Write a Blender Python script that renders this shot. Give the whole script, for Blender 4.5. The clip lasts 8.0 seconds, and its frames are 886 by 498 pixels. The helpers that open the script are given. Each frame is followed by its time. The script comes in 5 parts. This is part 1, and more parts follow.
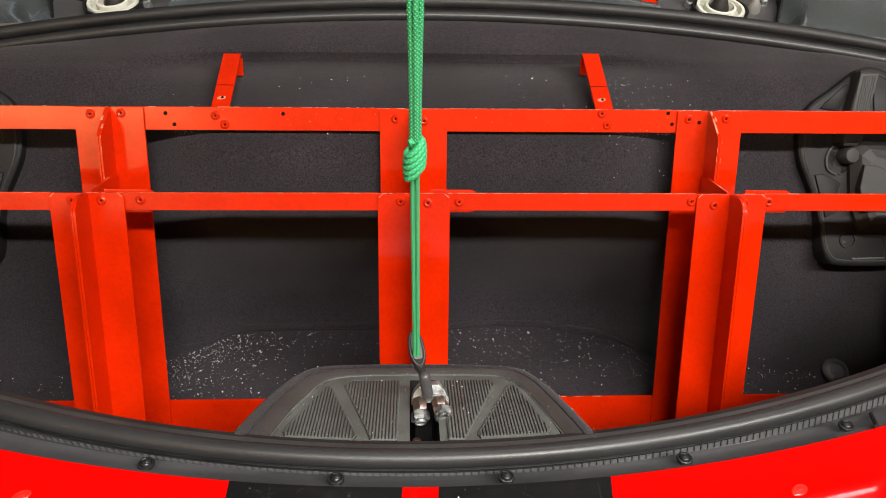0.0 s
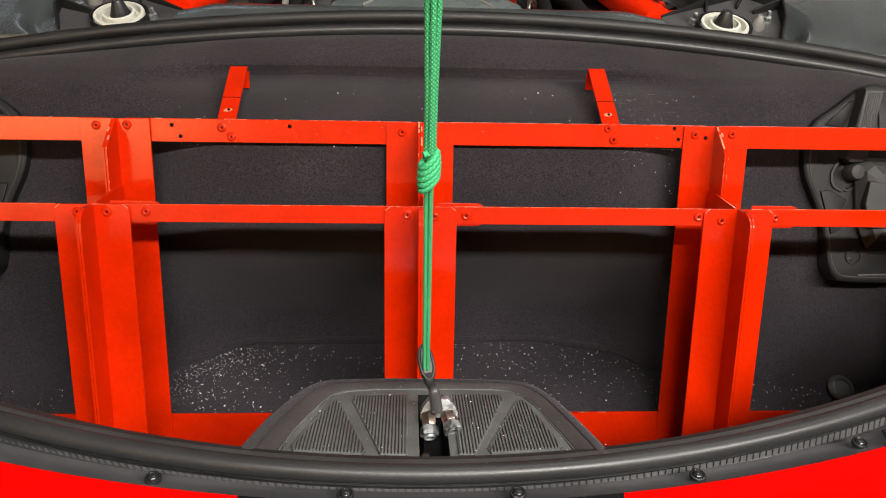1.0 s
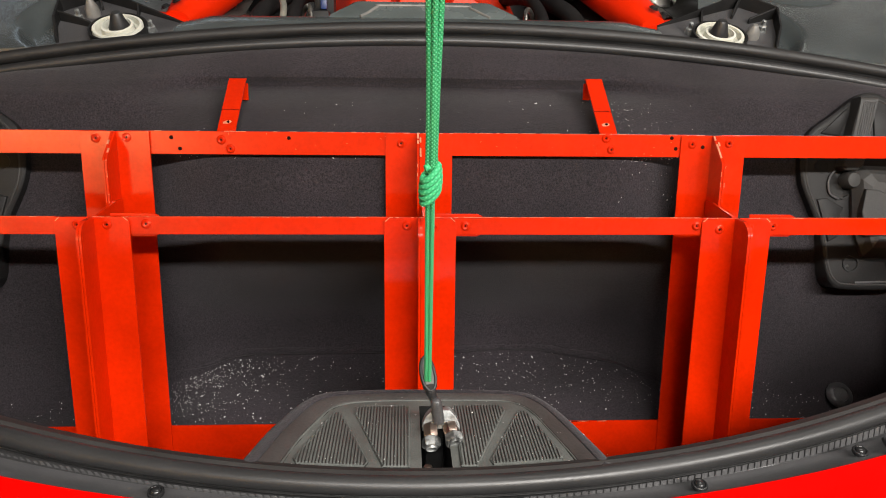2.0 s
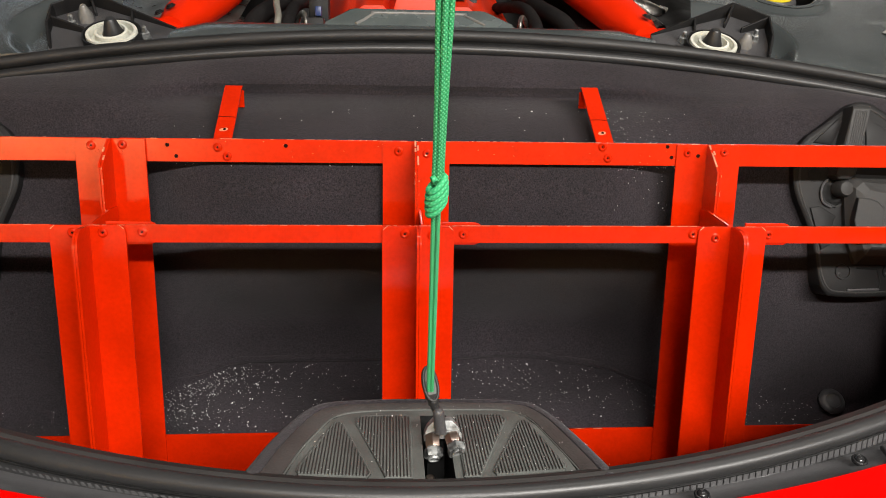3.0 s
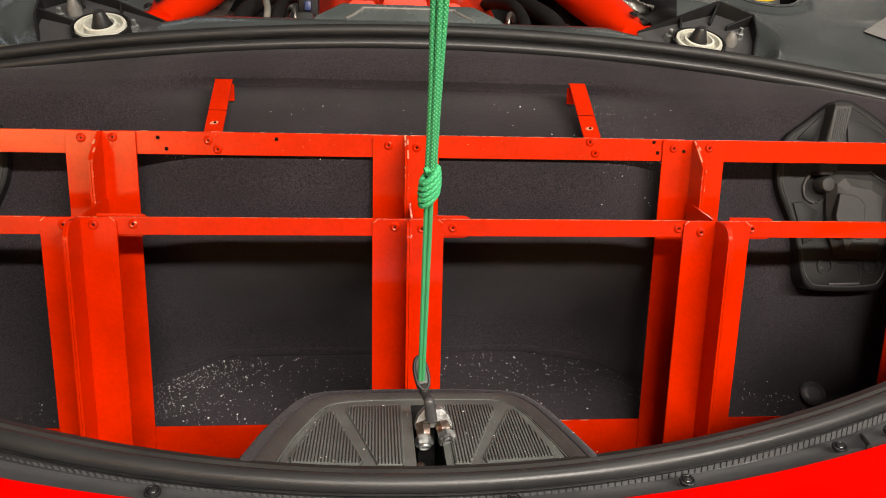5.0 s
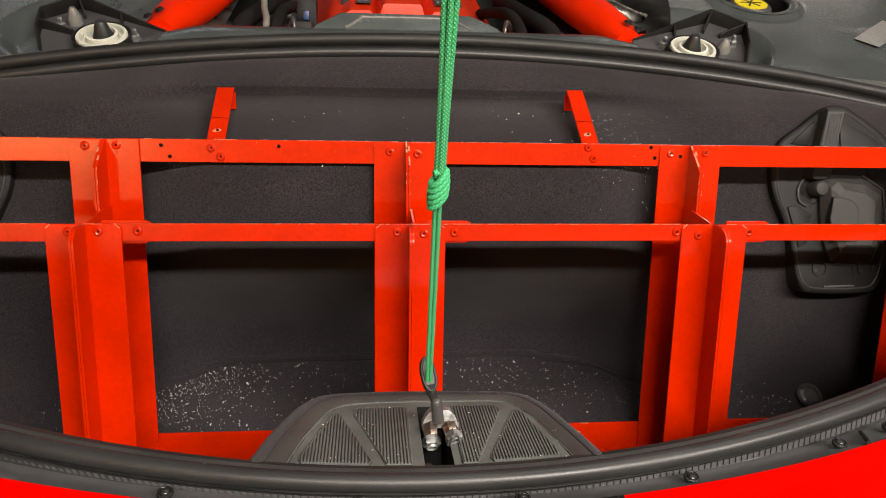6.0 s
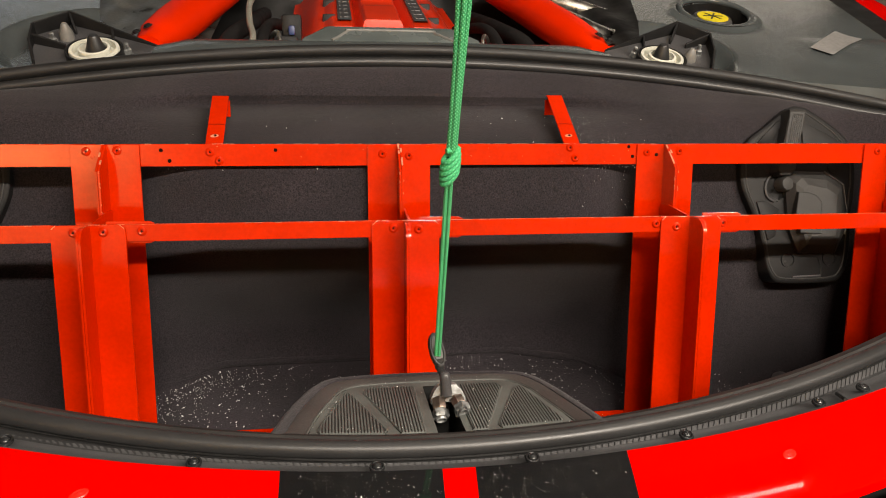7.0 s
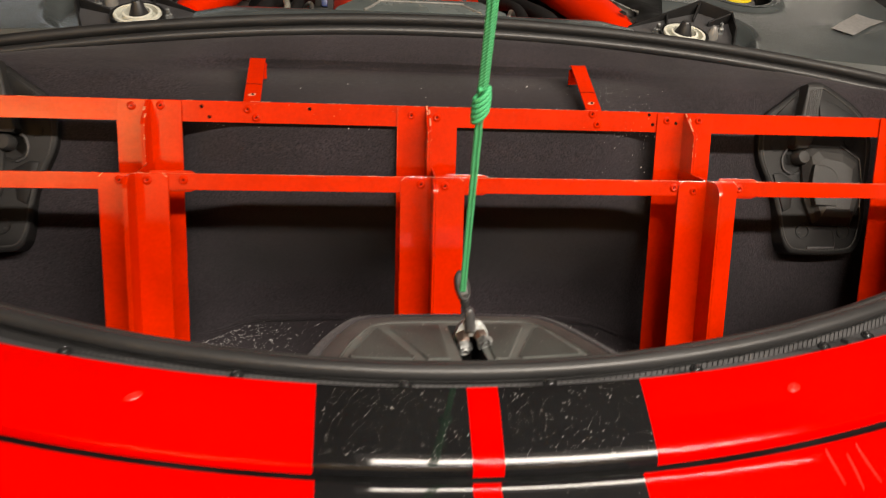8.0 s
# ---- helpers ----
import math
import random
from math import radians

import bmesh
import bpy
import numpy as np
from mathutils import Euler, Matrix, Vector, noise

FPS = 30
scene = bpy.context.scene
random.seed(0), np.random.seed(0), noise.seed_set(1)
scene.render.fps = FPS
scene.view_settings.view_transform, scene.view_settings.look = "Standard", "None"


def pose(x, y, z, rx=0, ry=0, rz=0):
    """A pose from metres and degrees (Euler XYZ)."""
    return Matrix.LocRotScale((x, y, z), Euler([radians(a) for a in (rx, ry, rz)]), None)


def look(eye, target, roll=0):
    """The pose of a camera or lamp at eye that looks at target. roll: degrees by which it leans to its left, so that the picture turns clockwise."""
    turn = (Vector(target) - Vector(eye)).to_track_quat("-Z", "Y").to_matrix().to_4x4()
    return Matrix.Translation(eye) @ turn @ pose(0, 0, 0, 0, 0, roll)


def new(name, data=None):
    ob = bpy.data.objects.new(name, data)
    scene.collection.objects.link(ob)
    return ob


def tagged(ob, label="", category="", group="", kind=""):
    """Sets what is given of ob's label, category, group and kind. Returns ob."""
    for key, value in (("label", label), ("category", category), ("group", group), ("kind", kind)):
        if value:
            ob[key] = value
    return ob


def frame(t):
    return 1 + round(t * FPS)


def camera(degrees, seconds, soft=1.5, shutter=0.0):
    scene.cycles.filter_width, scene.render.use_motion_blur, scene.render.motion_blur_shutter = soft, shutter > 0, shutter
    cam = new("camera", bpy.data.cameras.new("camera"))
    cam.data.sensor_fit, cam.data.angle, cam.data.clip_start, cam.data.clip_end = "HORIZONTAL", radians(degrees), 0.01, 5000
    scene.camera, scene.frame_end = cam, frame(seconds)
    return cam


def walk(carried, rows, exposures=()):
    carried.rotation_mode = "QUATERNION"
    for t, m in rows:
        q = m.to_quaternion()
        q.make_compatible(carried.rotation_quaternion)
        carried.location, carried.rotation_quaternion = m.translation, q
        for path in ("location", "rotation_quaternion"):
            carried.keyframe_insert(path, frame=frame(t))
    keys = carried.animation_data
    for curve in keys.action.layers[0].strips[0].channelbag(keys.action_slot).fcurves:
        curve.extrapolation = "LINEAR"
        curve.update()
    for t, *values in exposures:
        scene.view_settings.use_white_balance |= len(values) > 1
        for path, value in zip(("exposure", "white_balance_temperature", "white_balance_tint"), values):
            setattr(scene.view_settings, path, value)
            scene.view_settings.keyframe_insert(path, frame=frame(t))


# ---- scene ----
# The car stands with its axis along y (x = 0), its nose towards +y. Its numbers are in a working unit of 0.78 m over
# a datum 0.13 m above the garage floor; world() turns them into metres.
UNIT, DATUM = 0.78, Vector((0, 0, 0.13))


def world(p):
    return Vector(p) * UNIT + DATUM


WORLD = Matrix.Translation(DATUM) @ Matrix.Scale(UNIT, 4)
cam = camera(60.6, 8.0, soft=1.0, shutter=0.5)
SHIFT = Vector((-0.047, 0.006, 0.0))
PATH = [
    (0, (0.034, 0.029, 1.26), (0.121, 1.96, 0.745), 0.6),
    (0.5, (0.03, 0.03, 1.256), (0.115, 1.968, 0.767), 0.7),
    (1, (0.022, 0.033, 1.257), (0.117, 1.973, 0.781), 1.0),
    (1.5, (0.019, 0.036, 1.26), (0.115, 1.978, 0.791), 0.8),
    (2, (0.018, 0.031, 1.261), (0.122, 1.976, 0.805), 0.7),
    (2.2, (0.014, 0.032, 1.264), (0.126, 1.975, 0.812), 0.8),
    (3.3, (0.004, 0.033, 1.266), (0.146, 1.978, 0.822), 1.0),
    (3.5, (0.005, 0.033, 1.265), (0.148, 1.978, 0.82), 1.1),
    (4, (0.005, 0.032, 1.263), (0.16, 1.974, 0.813), 1.2),
    (4.5, (0.006, 0.03, 1.262), (0.172, 1.971, 0.811), 1.3),
    (4.7, (0.004, 0.027, 1.263), (0.174, 1.966, 0.812), 1.3),
    (5.8, (-0.013, 0.013, 1.261), (0.175, 1.953, 0.82), 1.4),
    (6, (-0.015, 0.011, 1.259), (0.181, 1.955, 0.833), 1.1),
    (6.5, (-0.056, -0.015, 1.243), (0.206, 1.931, 0.86), -0.5),
    (7, (-0.058, -0.037, 1.225), (0.228, 1.91, 0.87), 0.3),
    (7.5, (-0.021, -0.034, 1.213), (0.203, 1.921, 0.855), 2.2),
    (8, (-0.075, -0.091, 1.179), (0.166, 1.86, 0.811), 1.5),
]
walk(cam, [(t, look(world(Vector(eye) + SHIFT), world(Vector(target) + SHIFT), roll)) for t, eye, target, roll in PATH],
     exposures=[(0, 0.06, 6350, 10), (1.5, 0.06, 6350, 10), (3.6, 0.01, 6350, 10), (4.3, -0.02, 6750, 11), (5.9, -0.04, 6750, 11), (7.0, -0.08, 7150, 12), (8.0, -0.09, 7100, 12)])

# ---- world and lamps ----
CEIL = 2.60
air = bpy.data.worlds.new("garage_air")
scene.world = air
air.use_nodes = True
air.node_tree.nodes["Background"].inputs["Color"].default_value = (0.75, 0.85, 1.0, 1)
air.node_tree.nodes["Background"].inputs["Strength"].default_value = 0.03


def strip_lamp(x, y, z, length, width, watts, colour, tilt=0.0):
    data = bpy.data.lights.new("tube_light", "AREA")
    data.shape, data.size, data.size_y, data.energy, data.color = "RECTANGLE", length, width, watts, colour
    ob = new("tube_light", data)
    ob.matrix_world = pose(x, y, z, tilt)
    return ob


# second tube gives the deck's reflected strip; the others are added fill, unseen
TUBES = [(1.3, -2.32, 3.8, 0.14, 140), (0.66, 0.37, 1.48, 0.036, 7.5), (-1.25, 2.55, 1.4, 0.16, 1.5), (1.45, 2.7, 1.2, 0.22, 1.5)]
for x, y, length, width, watts in TUBES:
    strip_lamp(x, y, CEIL - 0.115, length, width, watts, (1.0, 0.945, 0.87) if x > 0 else (0.72, 0.86, 1.0))

HUNG = (1.0, -1.20, 1.94, 2.5, 0.09, 120)  # tube lamp hung low behind the car, turned towards it
AIM = 45
strip_lamp(*HUNG, (1.0, 0.945, 0.87), AIM)


WASH = (-2.95, -4.0, 1.0, 2.3, 0.10, 130)  # added warm lamp, unseen: washes the wall behind the car that the rack reflects
strip_lamp(*WASH, (1.0, 0.84, 0.60), -80)


# ---- materials ----
def surface(name, colour, rough, metal=0.0, grain=(0, 0), stain=(0, 0), bump=(0, 0), coat=0.0, sheen=0.0, spec=0.5, coat_rough=0.06):
    """A Principled surface: fine grain and broad stains vary its colour and gloss, a fine bump its relief."""
    m = bpy.data.materials.new(name)
    m.use_nodes = True
    nt = m.node_tree
    b = nt.nodes["Principled BSDF"]
    b.inputs["Roughness"].default_value, b.inputs["Metallic"].default_value = rough, metal
    b.inputs["Coat Weight"].default_value, b.inputs["Coat Roughness"].default_value = coat, coat_rough
    b.inputs["Sheen Weight"].default_value, b.inputs["Specular IOR Level"].default_value = sheen, spec
    b.inputs["Base Color"].default_value = (*colour, 1)
    tc = nt.nodes.new("ShaderNodeTexCoord")

    def noise_node(scale, detail):
        n = nt.nodes.new("ShaderNodeTexNoise")
        n.inputs["Scale"].default_value, n.inputs["Detail"].default_value = scale, detail
        nt.links.new(tc.outputs["Object"], n.inputs["Vector"])
        return n

    last = None
    for (scale, amount), detail in ((grain, 3), (stain, 5)):
        if not amount:
            continue
        n = noise_node(scale, detail)
        r = nt.nodes.new("ShaderNodeMapRange")
        r.inputs["From Min"].default_value, r.inputs["From Max"].default_value = 0.3, 0.7
        r.inputs["To Min"].default_value, r.inputs["To Max"].default_value = 1 - amount, 1 + amount
        nt.links.new(n.outputs["Fac"], r.inputs["Value"])
        mul = nt.nodes.new("ShaderNodeVectorMath")
        mul.operation = "SCALE"
        if last:
            nt.links.new(last, mul.inputs[0])
        else:
            mul.inputs[0].default_value = colour
        nt.links.new(r.outputs["Result"], mul.inputs["Scale"])
        last = mul.outputs["Vector"]
        if scale == stain[0]:
            rr = nt.nodes.new("ShaderNodeMapRange")
            rr.inputs["From Min"].default_value, rr.inputs["From Max"].default_value = 0.3, 0.7
            rr.inputs["To Min"].default_value, rr.inputs["To Max"].default_value = max(0.02, rough * (1 - amount)), min(1, rough * (1 + amount))
            nt.links.new(n.outputs["Fac"], rr.inputs["Value"])
            nt.links.new(rr.outputs["Result"], b.inputs["Roughness"])
    if last:
        nt.links.new(last, b.inputs["Base Color"])
    if bump[1]:
        n = noise_node(bump[0], 2)
        k = nt.nodes.new("ShaderNodeBump")
        k.inputs["Strength"].default_value, k.inputs["Distance"].default_value = bump[1], 0.001
        nt.links.new(n.outputs["Fac"], k.inputs["Height"])
        nt.links.new(k.outputs["Normal"], b.inputs["Normal"])
    return m


def carpet_material():
    """Charcoal needle felt: short fibres, lighter flecks, broad worn patches."""
    m = surface("charcoal_carpet", (0.0230, 0.0190, 0.0220), 0.95, grain=(600, 0.55), stain=(11, 0.26), bump=(900, 0.65), sheen=0.08, spec=0.12)
    m.node_tree.nodes["Principled BSDF"].inputs["Sheen Roughness"].default_value = 0.6
    return m


def cord_material(name, dark, light, relief):
    """Green braided cord: diagonal strands, by the cord's own surface coordinates."""
    m = surface(name, (0.02, 0.42, 0.13), 0.62, spec=0.3)
    nt = m.node_tree
    b = nt.nodes["Principled BSDF"]
    uv = nt.nodes.new("ShaderNodeUVMap")
    uv.uv_map = "UVMap"
    sums = []
    for slope in (1, -1):
        mp = nt.nodes.new("ShaderNodeMapping")
        mp.inputs["Rotation"].default_value = (0, 0, radians(45 * slope))
        mp.inputs["Scale"].default_value = (1, 1, 1)
        nt.links.new(uv.outputs["UV"], mp.inputs["Vector"])
        w = nt.nodes.new("ShaderNodeTexWave")
        w.inputs["Scale"].default_value = 0.30
        nt.links.new(mp.outputs["Vector"], w.inputs["Vector"])
        sums.append(w)
    mx = nt.nodes.new("ShaderNodeMath")
    mx.operation = "MULTIPLY"
    nt.links.new(sums[0].outputs["Fac"], mx.inputs[0])
    nt.links.new(sums[1].outputs["Fac"], mx.inputs[1])
    ramp = nt.nodes.new("ShaderNodeMix")
    ramp.data_type = "RGBA"
    ramp.inputs["A"].default_value, ramp.inputs["B"].default_value = (*dark, 1), (*light, 1)
    nt.links.new(mx.outputs["Value"], ramp.inputs["Factor"])
    nt.links.new(ramp.outputs["Result"], b.inputs["Base Color"])
    k = nt.nodes.new("ShaderNodeBump")
    k.inputs["Strength"].default_value, k.inputs["Distance"].default_value = relief, 0.0006
    nt.links.new(mx.outputs["Value"], k.inputs["Height"])
    nt.links.new(k.outputs["Normal"], b.inputs["Normal"])
    return m


def flake_material():
    """Black clear-coated stripe with tiny bright flakes in it."""
    m = surface("black_stripe_lacquer", (0.005, 0.005, 0.0055), 0.5, spec=0.05, coat=0.9, coat_rough=0.05, stain=(14, 0.25))
    return m


CARPET = carpet_material()
CORD = cord_material("green_braided_cord", (0.022, 0.27, 0.095), (0.15, 0.56, 0.28), 0.7)
WRAP = cord_material("green_cord_pulled_tight", (0.030, 0.34, 0.13), (0.11, 0.52, 0.25), 0.3)
STRIPE = flake_material()
BODY_RED = surface("glossy_red_body_paint", (0.50, 0.0009, 0.0003), 0.5, spec=0.0, coat=0.24, coat_rough=0.03, stain=(5, 0.05), bump=(300, 0.02))
RACK_RED = surface("red_enamel_on_steel", (0.55, 0.0160, 0.0002), 0.40, grain=(260, 0.06), stain=(24, 0.10), bump=(300, 0.03), spec=0.0, coat=1.0, coat_rough=0.11)
HOLE = surface("dark_hole", (0.016, 0.005, 0.004), 0.9, spec=0.0)
EDGE = surface("black_rolled_edge", (0.014, 0.0132, 0.0130), 0.52, grain=(700, 0.15), stain=(18, 0.2), bump=(800, 0.2), spec=0.4)
ARM = surface("satin_hinge_arm", (0.034, 0.033, 0.032), 0.46, grain=(600, 0.12), stain=(20, 0.2), bump=(900, 0.2), spec=0.22)
CHIP = surface("bare_chipped_edge", (0.66, 0.22, 0.12), 0.55, grain=(500, 0.3), stain=(90, 0.2))
RUBBER = surface("black_rubber", (0.0200, 0.0198, 0.0202), 0.41, grain=(600, 0.12), stain=(14, 0.12), bump=(700, 0.10), spec=0.48)
RIB = surface("grey_ribbed_rubber", (0.062, 0.061, 0.062), 0.42, grain=(600, 0.12), stain=(14, 0.15), bump=(700, 0.1), spec=0.4)
GUTTER = surface("black_gutter_plastic", (0.066, 0.065, 0.067), 0.45, grain=(800, 0.15), stain=(16, 0.2), bump=(900, 0.25))
CLIP = surface("glossy_black_nylon", (0.0130, 0.0130, 0.0135), 0.24, grain=(600, 0.1), stain=(60, 0.2), bump=(500, 0.1), spec=0.6)
RAMP = surface("brown_black_plastic", (0.046, 0.0415, 0.0395), 0.55, grain=(700, 0.2), stain=(22, 0.2), bump=(800, 0.3), spec=0.3)
TRIM = surface("black_trim_plastic", (0.056, 0.055, 0.057), 0.38, grain=(800, 0.2), stain=(25, 0.25), bump=(900, 0.3))
INSERT = surface("ribbed_grey_plastic", (0.082, 0.086, 0.080), 0.60, grain=(700, 0.15), stain=(30, 0.25), bump=(900, 0.25), spec=0.35)
GREY = surface("slate_grey_plastic", (0.054, 0.062, 0.063), 0.20, grain=(500, 0.06), stain=(9, 0.22), bump=(600, 0.10), spec=0.65)
HINGE = surface("black_hinge_plastic", (0.0120, 0.0116, 0.0117), 0.48, grain=(700, 0.15), stain=(20, 0.2), bump=(900, 0.25), spec=0.20)
DARK = surface("dark_parts_and_shade", (0.007, 0.007, 0.007), 0.5, grain=(200, 0.3), stain=(20, 0.3), spec=0.25)
CROSS = surface("light_slate_plastic", (0.088, 0.104, 0.103), 0.26, grain=(500, 0.08), stain=(16, 0.2), bump=(600, 0.12))
WORN = surface("dull_worn_red", (0.58, 0.055, 0.020), 0.75, spec=0.05, grain=(400, 0.25), stain=(60, 0.35))
LIP = surface("brown_black_rubber", (0.029, 0.0268, 0.0258), 0.62, grain=(900, 0.12), stain=(18, 0.2), bump=(900, 0.15), spec=0.15)
DING_SHEEN = surface("red_lacquer_ding_and_sheen", (0.62, 0.012, 0.006), 0.45, spec=0.15, coat=0.4, coat_rough=0.22, grain=(500, 0.2))
ENGINE_RED = surface("glossy_red_intake_paint", (0.76, 0.034, 0.006), 0.4, spec=0.05, coat=0.9, coat_rough=0.16, grain=(300, 0.05), stain=(14, 0.1), bump=(500, 0.15))
BRACE_RED = surface("satin_red_powder_coat", (0.66, 0.018, 0.0004), 0.5, spec=0.07, grain=(500, 0.05), stain=(18, 0.08), bump=(700, 0.2))
STOP = surface("light_grey_plastic", (0.15, 0.145, 0.135), 0.35, grain=(400, 0.08), stain=(60, 0.2))
WHITE = surface("white_nylon", (0.54, 0.54, 0.47), 0.40, grain=(400, 0.08), stain=(40, 0.12))
STEEL = surface("zinc_plated_steel", (0.255, 0.262, 0.258), 0.58, metal=0.8, grain=(900, 0.2), stain=(150, 0.55), bump=(300, 0.25))
PIPE = surface("heat_stained_pipe", (0.52, 0.50, 0.46), 0.3, metal=1.0, grain=(300, 0.2), stain=(40, 0.4), bump=(120, 0.5))
BRASS = surface("yellowed_zinc", (0.52, 0.41, 0.35), 0.36, metal=1.0, stain=(80, 0.3))
YELLOW = surface("yellow_cap_print", (0.62, 0.50, 0.01), 0.5, grain=(400, 0.1))
STICKER = surface("grey_paper_label", (0.19, 0.185, 0.18), 0.45, grain=(200, 0.15), stain=(60, 0.15))
LETTER = surface("grey_lettering", (0.22, 0.22, 0.22), 0.5, grain=(300, 0.1))
SHAVING = surface("white_plastic_dust", (0.84, 0.83, 0.81), 0.6, grain=(300, 0.1))
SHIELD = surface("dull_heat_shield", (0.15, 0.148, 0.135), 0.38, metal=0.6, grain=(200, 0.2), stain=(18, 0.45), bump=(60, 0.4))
BLUE = surface("blue_plug_plastic", (0.010, 0.028, 0.11), 0.4, grain=(300, 0.1))
HOSE = surface("matt_black_hose", (0.013, 0.012, 0.012), 0.8, grain=(300, 0.2), stain=(30, 0.3), bump=(200, 0.4), spec=0.05)
BRAID = surface("steel_braid", (0.26, 0.25, 0.21), 0.5, metal=0.3, grain=(900, 0.35), stain=(60, 0.2), bump=(700, 0.8))
WALL = surface("grey_painted_wall", (0.32, 0.31, 0.295), 0.8, grain=(150, 0.05), stain=(2, 0.08), bump=(120, 0.2))
CONCRETE = surface("sealed_concrete", (0.22, 0.215, 0.205), 0.45, grain=(120, 0.12), stain=(1.6, 0.2), bump=(90, 0.2))
DIM = surface("dim_grey_ceiling", (0.20, 0.19, 0.18), 0.85, grain=(90, 0.08), stain=(2, 0.15), bump=(80, 0.2))
TAN = surface("tan_painted_wall", (0.62, 0.43, 0.22), 0.8, grain=(150, 0.05), stain=(2, 0.10), bump=(120, 0.2))
LAMP_BODY = surface("white_lamp_housing", (0.75, 0.75, 0.74), 0.5, grain=(60, 0.03))


# ---- mesh helpers ----
def base(name, at, label, category, group="", kind="", raw=False):
    e = new(name)
    e.location = world(at) if not raw else at
    e.empty_display_size = 0.05
    bpy.context.view_layer.update()
    return tagged(e, label, category, group, kind)


def part(name, bm, material, parent=None, label="", smooth=True, raw=False):
    """Links a bmesh as one mesh object under a thing or a part; raw: the bmesh is in metres already."""
    if not raw:
        bm.transform(WORLD)
    me = bpy.data.meshes.new(name)
    bmesh.ops.recalc_face_normals(bm, faces=bm.faces)
    bm.to_mesh(me)
    bm.free()
    me.materials.append(material)
    if smooth:
        for p in me.polygons:
            p.use_smooth = True
        me.set_sharp_from_angle(angle=radians(38))
    ob = new(name, me)
    if parent:
        hang(ob, parent)
    return tagged(ob, label)


def hang(ob, parent):
    ob.parent = parent
    bpy.context.view_layer.update()
    ob.matrix_parent_inverse = parent.matrix_world.inverted()
    return ob


def soft(bm, width, segments=2):
    if width:
        bmesh.ops.bevel(bm, geom=list(bm.edges), offset=width, offset_type="OFFSET", segments=segments, profile=0.6, affect="EDGES", clamp_overlap=True)
    return bm


def block(x0, x1, y0, y1, z0, z1, bevel=0.001, m=None):
    bm = bmesh.new()
    bmesh.ops.create_cube(bm, size=1, matrix=Matrix.Translation(((x0 + x1) / 2, (y0 + y1) / 2, (z0 + z1) / 2)) @ Matrix.Diagonal((abs(x1 - x0), abs(y1 - y0), abs(z1 - z0), 1)))
    soft(bm, bevel)
    if m:
        bm.transform(m)
    return bm


def prism(outline, thick, m, bevel=0.0):
    """An outline in (u, v), extruded by thick along w, set by the matrix m."""
    bm = bmesh.new()
    low = [bm.verts.new((u, v, 0)) for u, v in outline]
    high = [bm.verts.new((u, v, thick)) for u, v in outline]
    bm.faces.new(low[::-1])
    bm.faces.new(high)
    n = len(outline)
    for i in range(n):
        bm.faces.new((low[i], low[(i + 1) % n], high[(i + 1) % n], high[i]))
    soft(bm, bevel)
    bm.transform(m)
    return bm


def grid(rows):
    """A sheet through rows of points."""
    bm = bmesh.new()
    vs = [[bm.verts.new(p) for p in row] for row in rows]
    for a, b in zip(vs, vs[1:]):
        for i in range(len(a) - 1):
            bm.faces.new((a[i], a[i + 1], b[i + 1], b[i]))
    return bm


def spline(points, steps, closed=False):
    """A smooth line through the points."""
    p = [Vector(q) for q in points]
    n = len(p)
    out = []
    for i in range(n if closed else n - 1):
        a, b, c, d = (p[(i + k) % n] if closed else p[min(max(i + k, 0), n - 1)] for k in (-1, 0, 1, 2))
        for s in range(steps):
            t = s / steps
            out.append(0.5 * (2 * b + (c - a) * t + (2 * a - 5 * b + 4 * c - d) * t * t + (3 * b - a - 3 * c + d) * t ** 3))
    if not closed:
        out.append(p[-1])
    return out


def sweep(points, radius, sides=10, closed=False, section=None, up=None, bm=None):
    """A tube or a given (u, v) section along a line; radius may be a list. Carries surface coordinates in radii."""
    bm = bm or bmesh.new()
    uv = bm.loops.layers.uv.get("UVMap") or bm.loops.layers.uv.new("UVMap")
    p = [Vector(q) for q in points]
    n = len(p)
    prof = section or [(math.cos(2 * math.pi * k / sides), math.sin(2 * math.pi * k / sides)) for k in range(sides)]
    rings, run, run_at = [], 0.0, []
    side = None
    for i in range(n):
        t = (p[(i + 1) % n] - p[i - 1]) if closed else (p[min(i + 1, n - 1)] - p[max(i - 1, 0)])
        t.normalize()
        if up is not None:
            side = t.cross(Vector(up)).normalized()
        elif side is None:
            side = t.cross(Vector((0.31, 0.2, 0.93))).normalized()
        else:
            side = (side - t * side.dot(t)).normalized()
        v = side.cross(t)
        r = radius[i] if isinstance(radius, (list, tuple)) else radius
        rings.append([bm.verts.new(p[i] + side * (a * r) + v * (b * r)) for a, b in prof])
        run_at.append(run)
        if i < n - 1:
            run += (p[i + 1] - p[i]).length / (r if r < 0.5 else 0.01)
    m = len(prof)
    for i in range(n if closed else n - 1):
        a, b = rings[i], rings[(i + 1) % n]
        for k in range(m):
            f = bm.faces.new((a[k], a[(k + 1) % m], b[(k + 1) % m], b[k]))
            v0, v1 = run_at[i], run_at[i + 1] if i + 1 < n else run
            for loop, (uu, vv) in zip(f.loops, ((k, v0), (k + 1, v0), (k + 1, v1), (k, v1))):
                loop[uv].uv = (uu * 2 * math.pi / m, vv)
    if not closed:
        bm.faces.new(rings[0][::-1])
        bm.faces.new(rings[-1])
    return bm


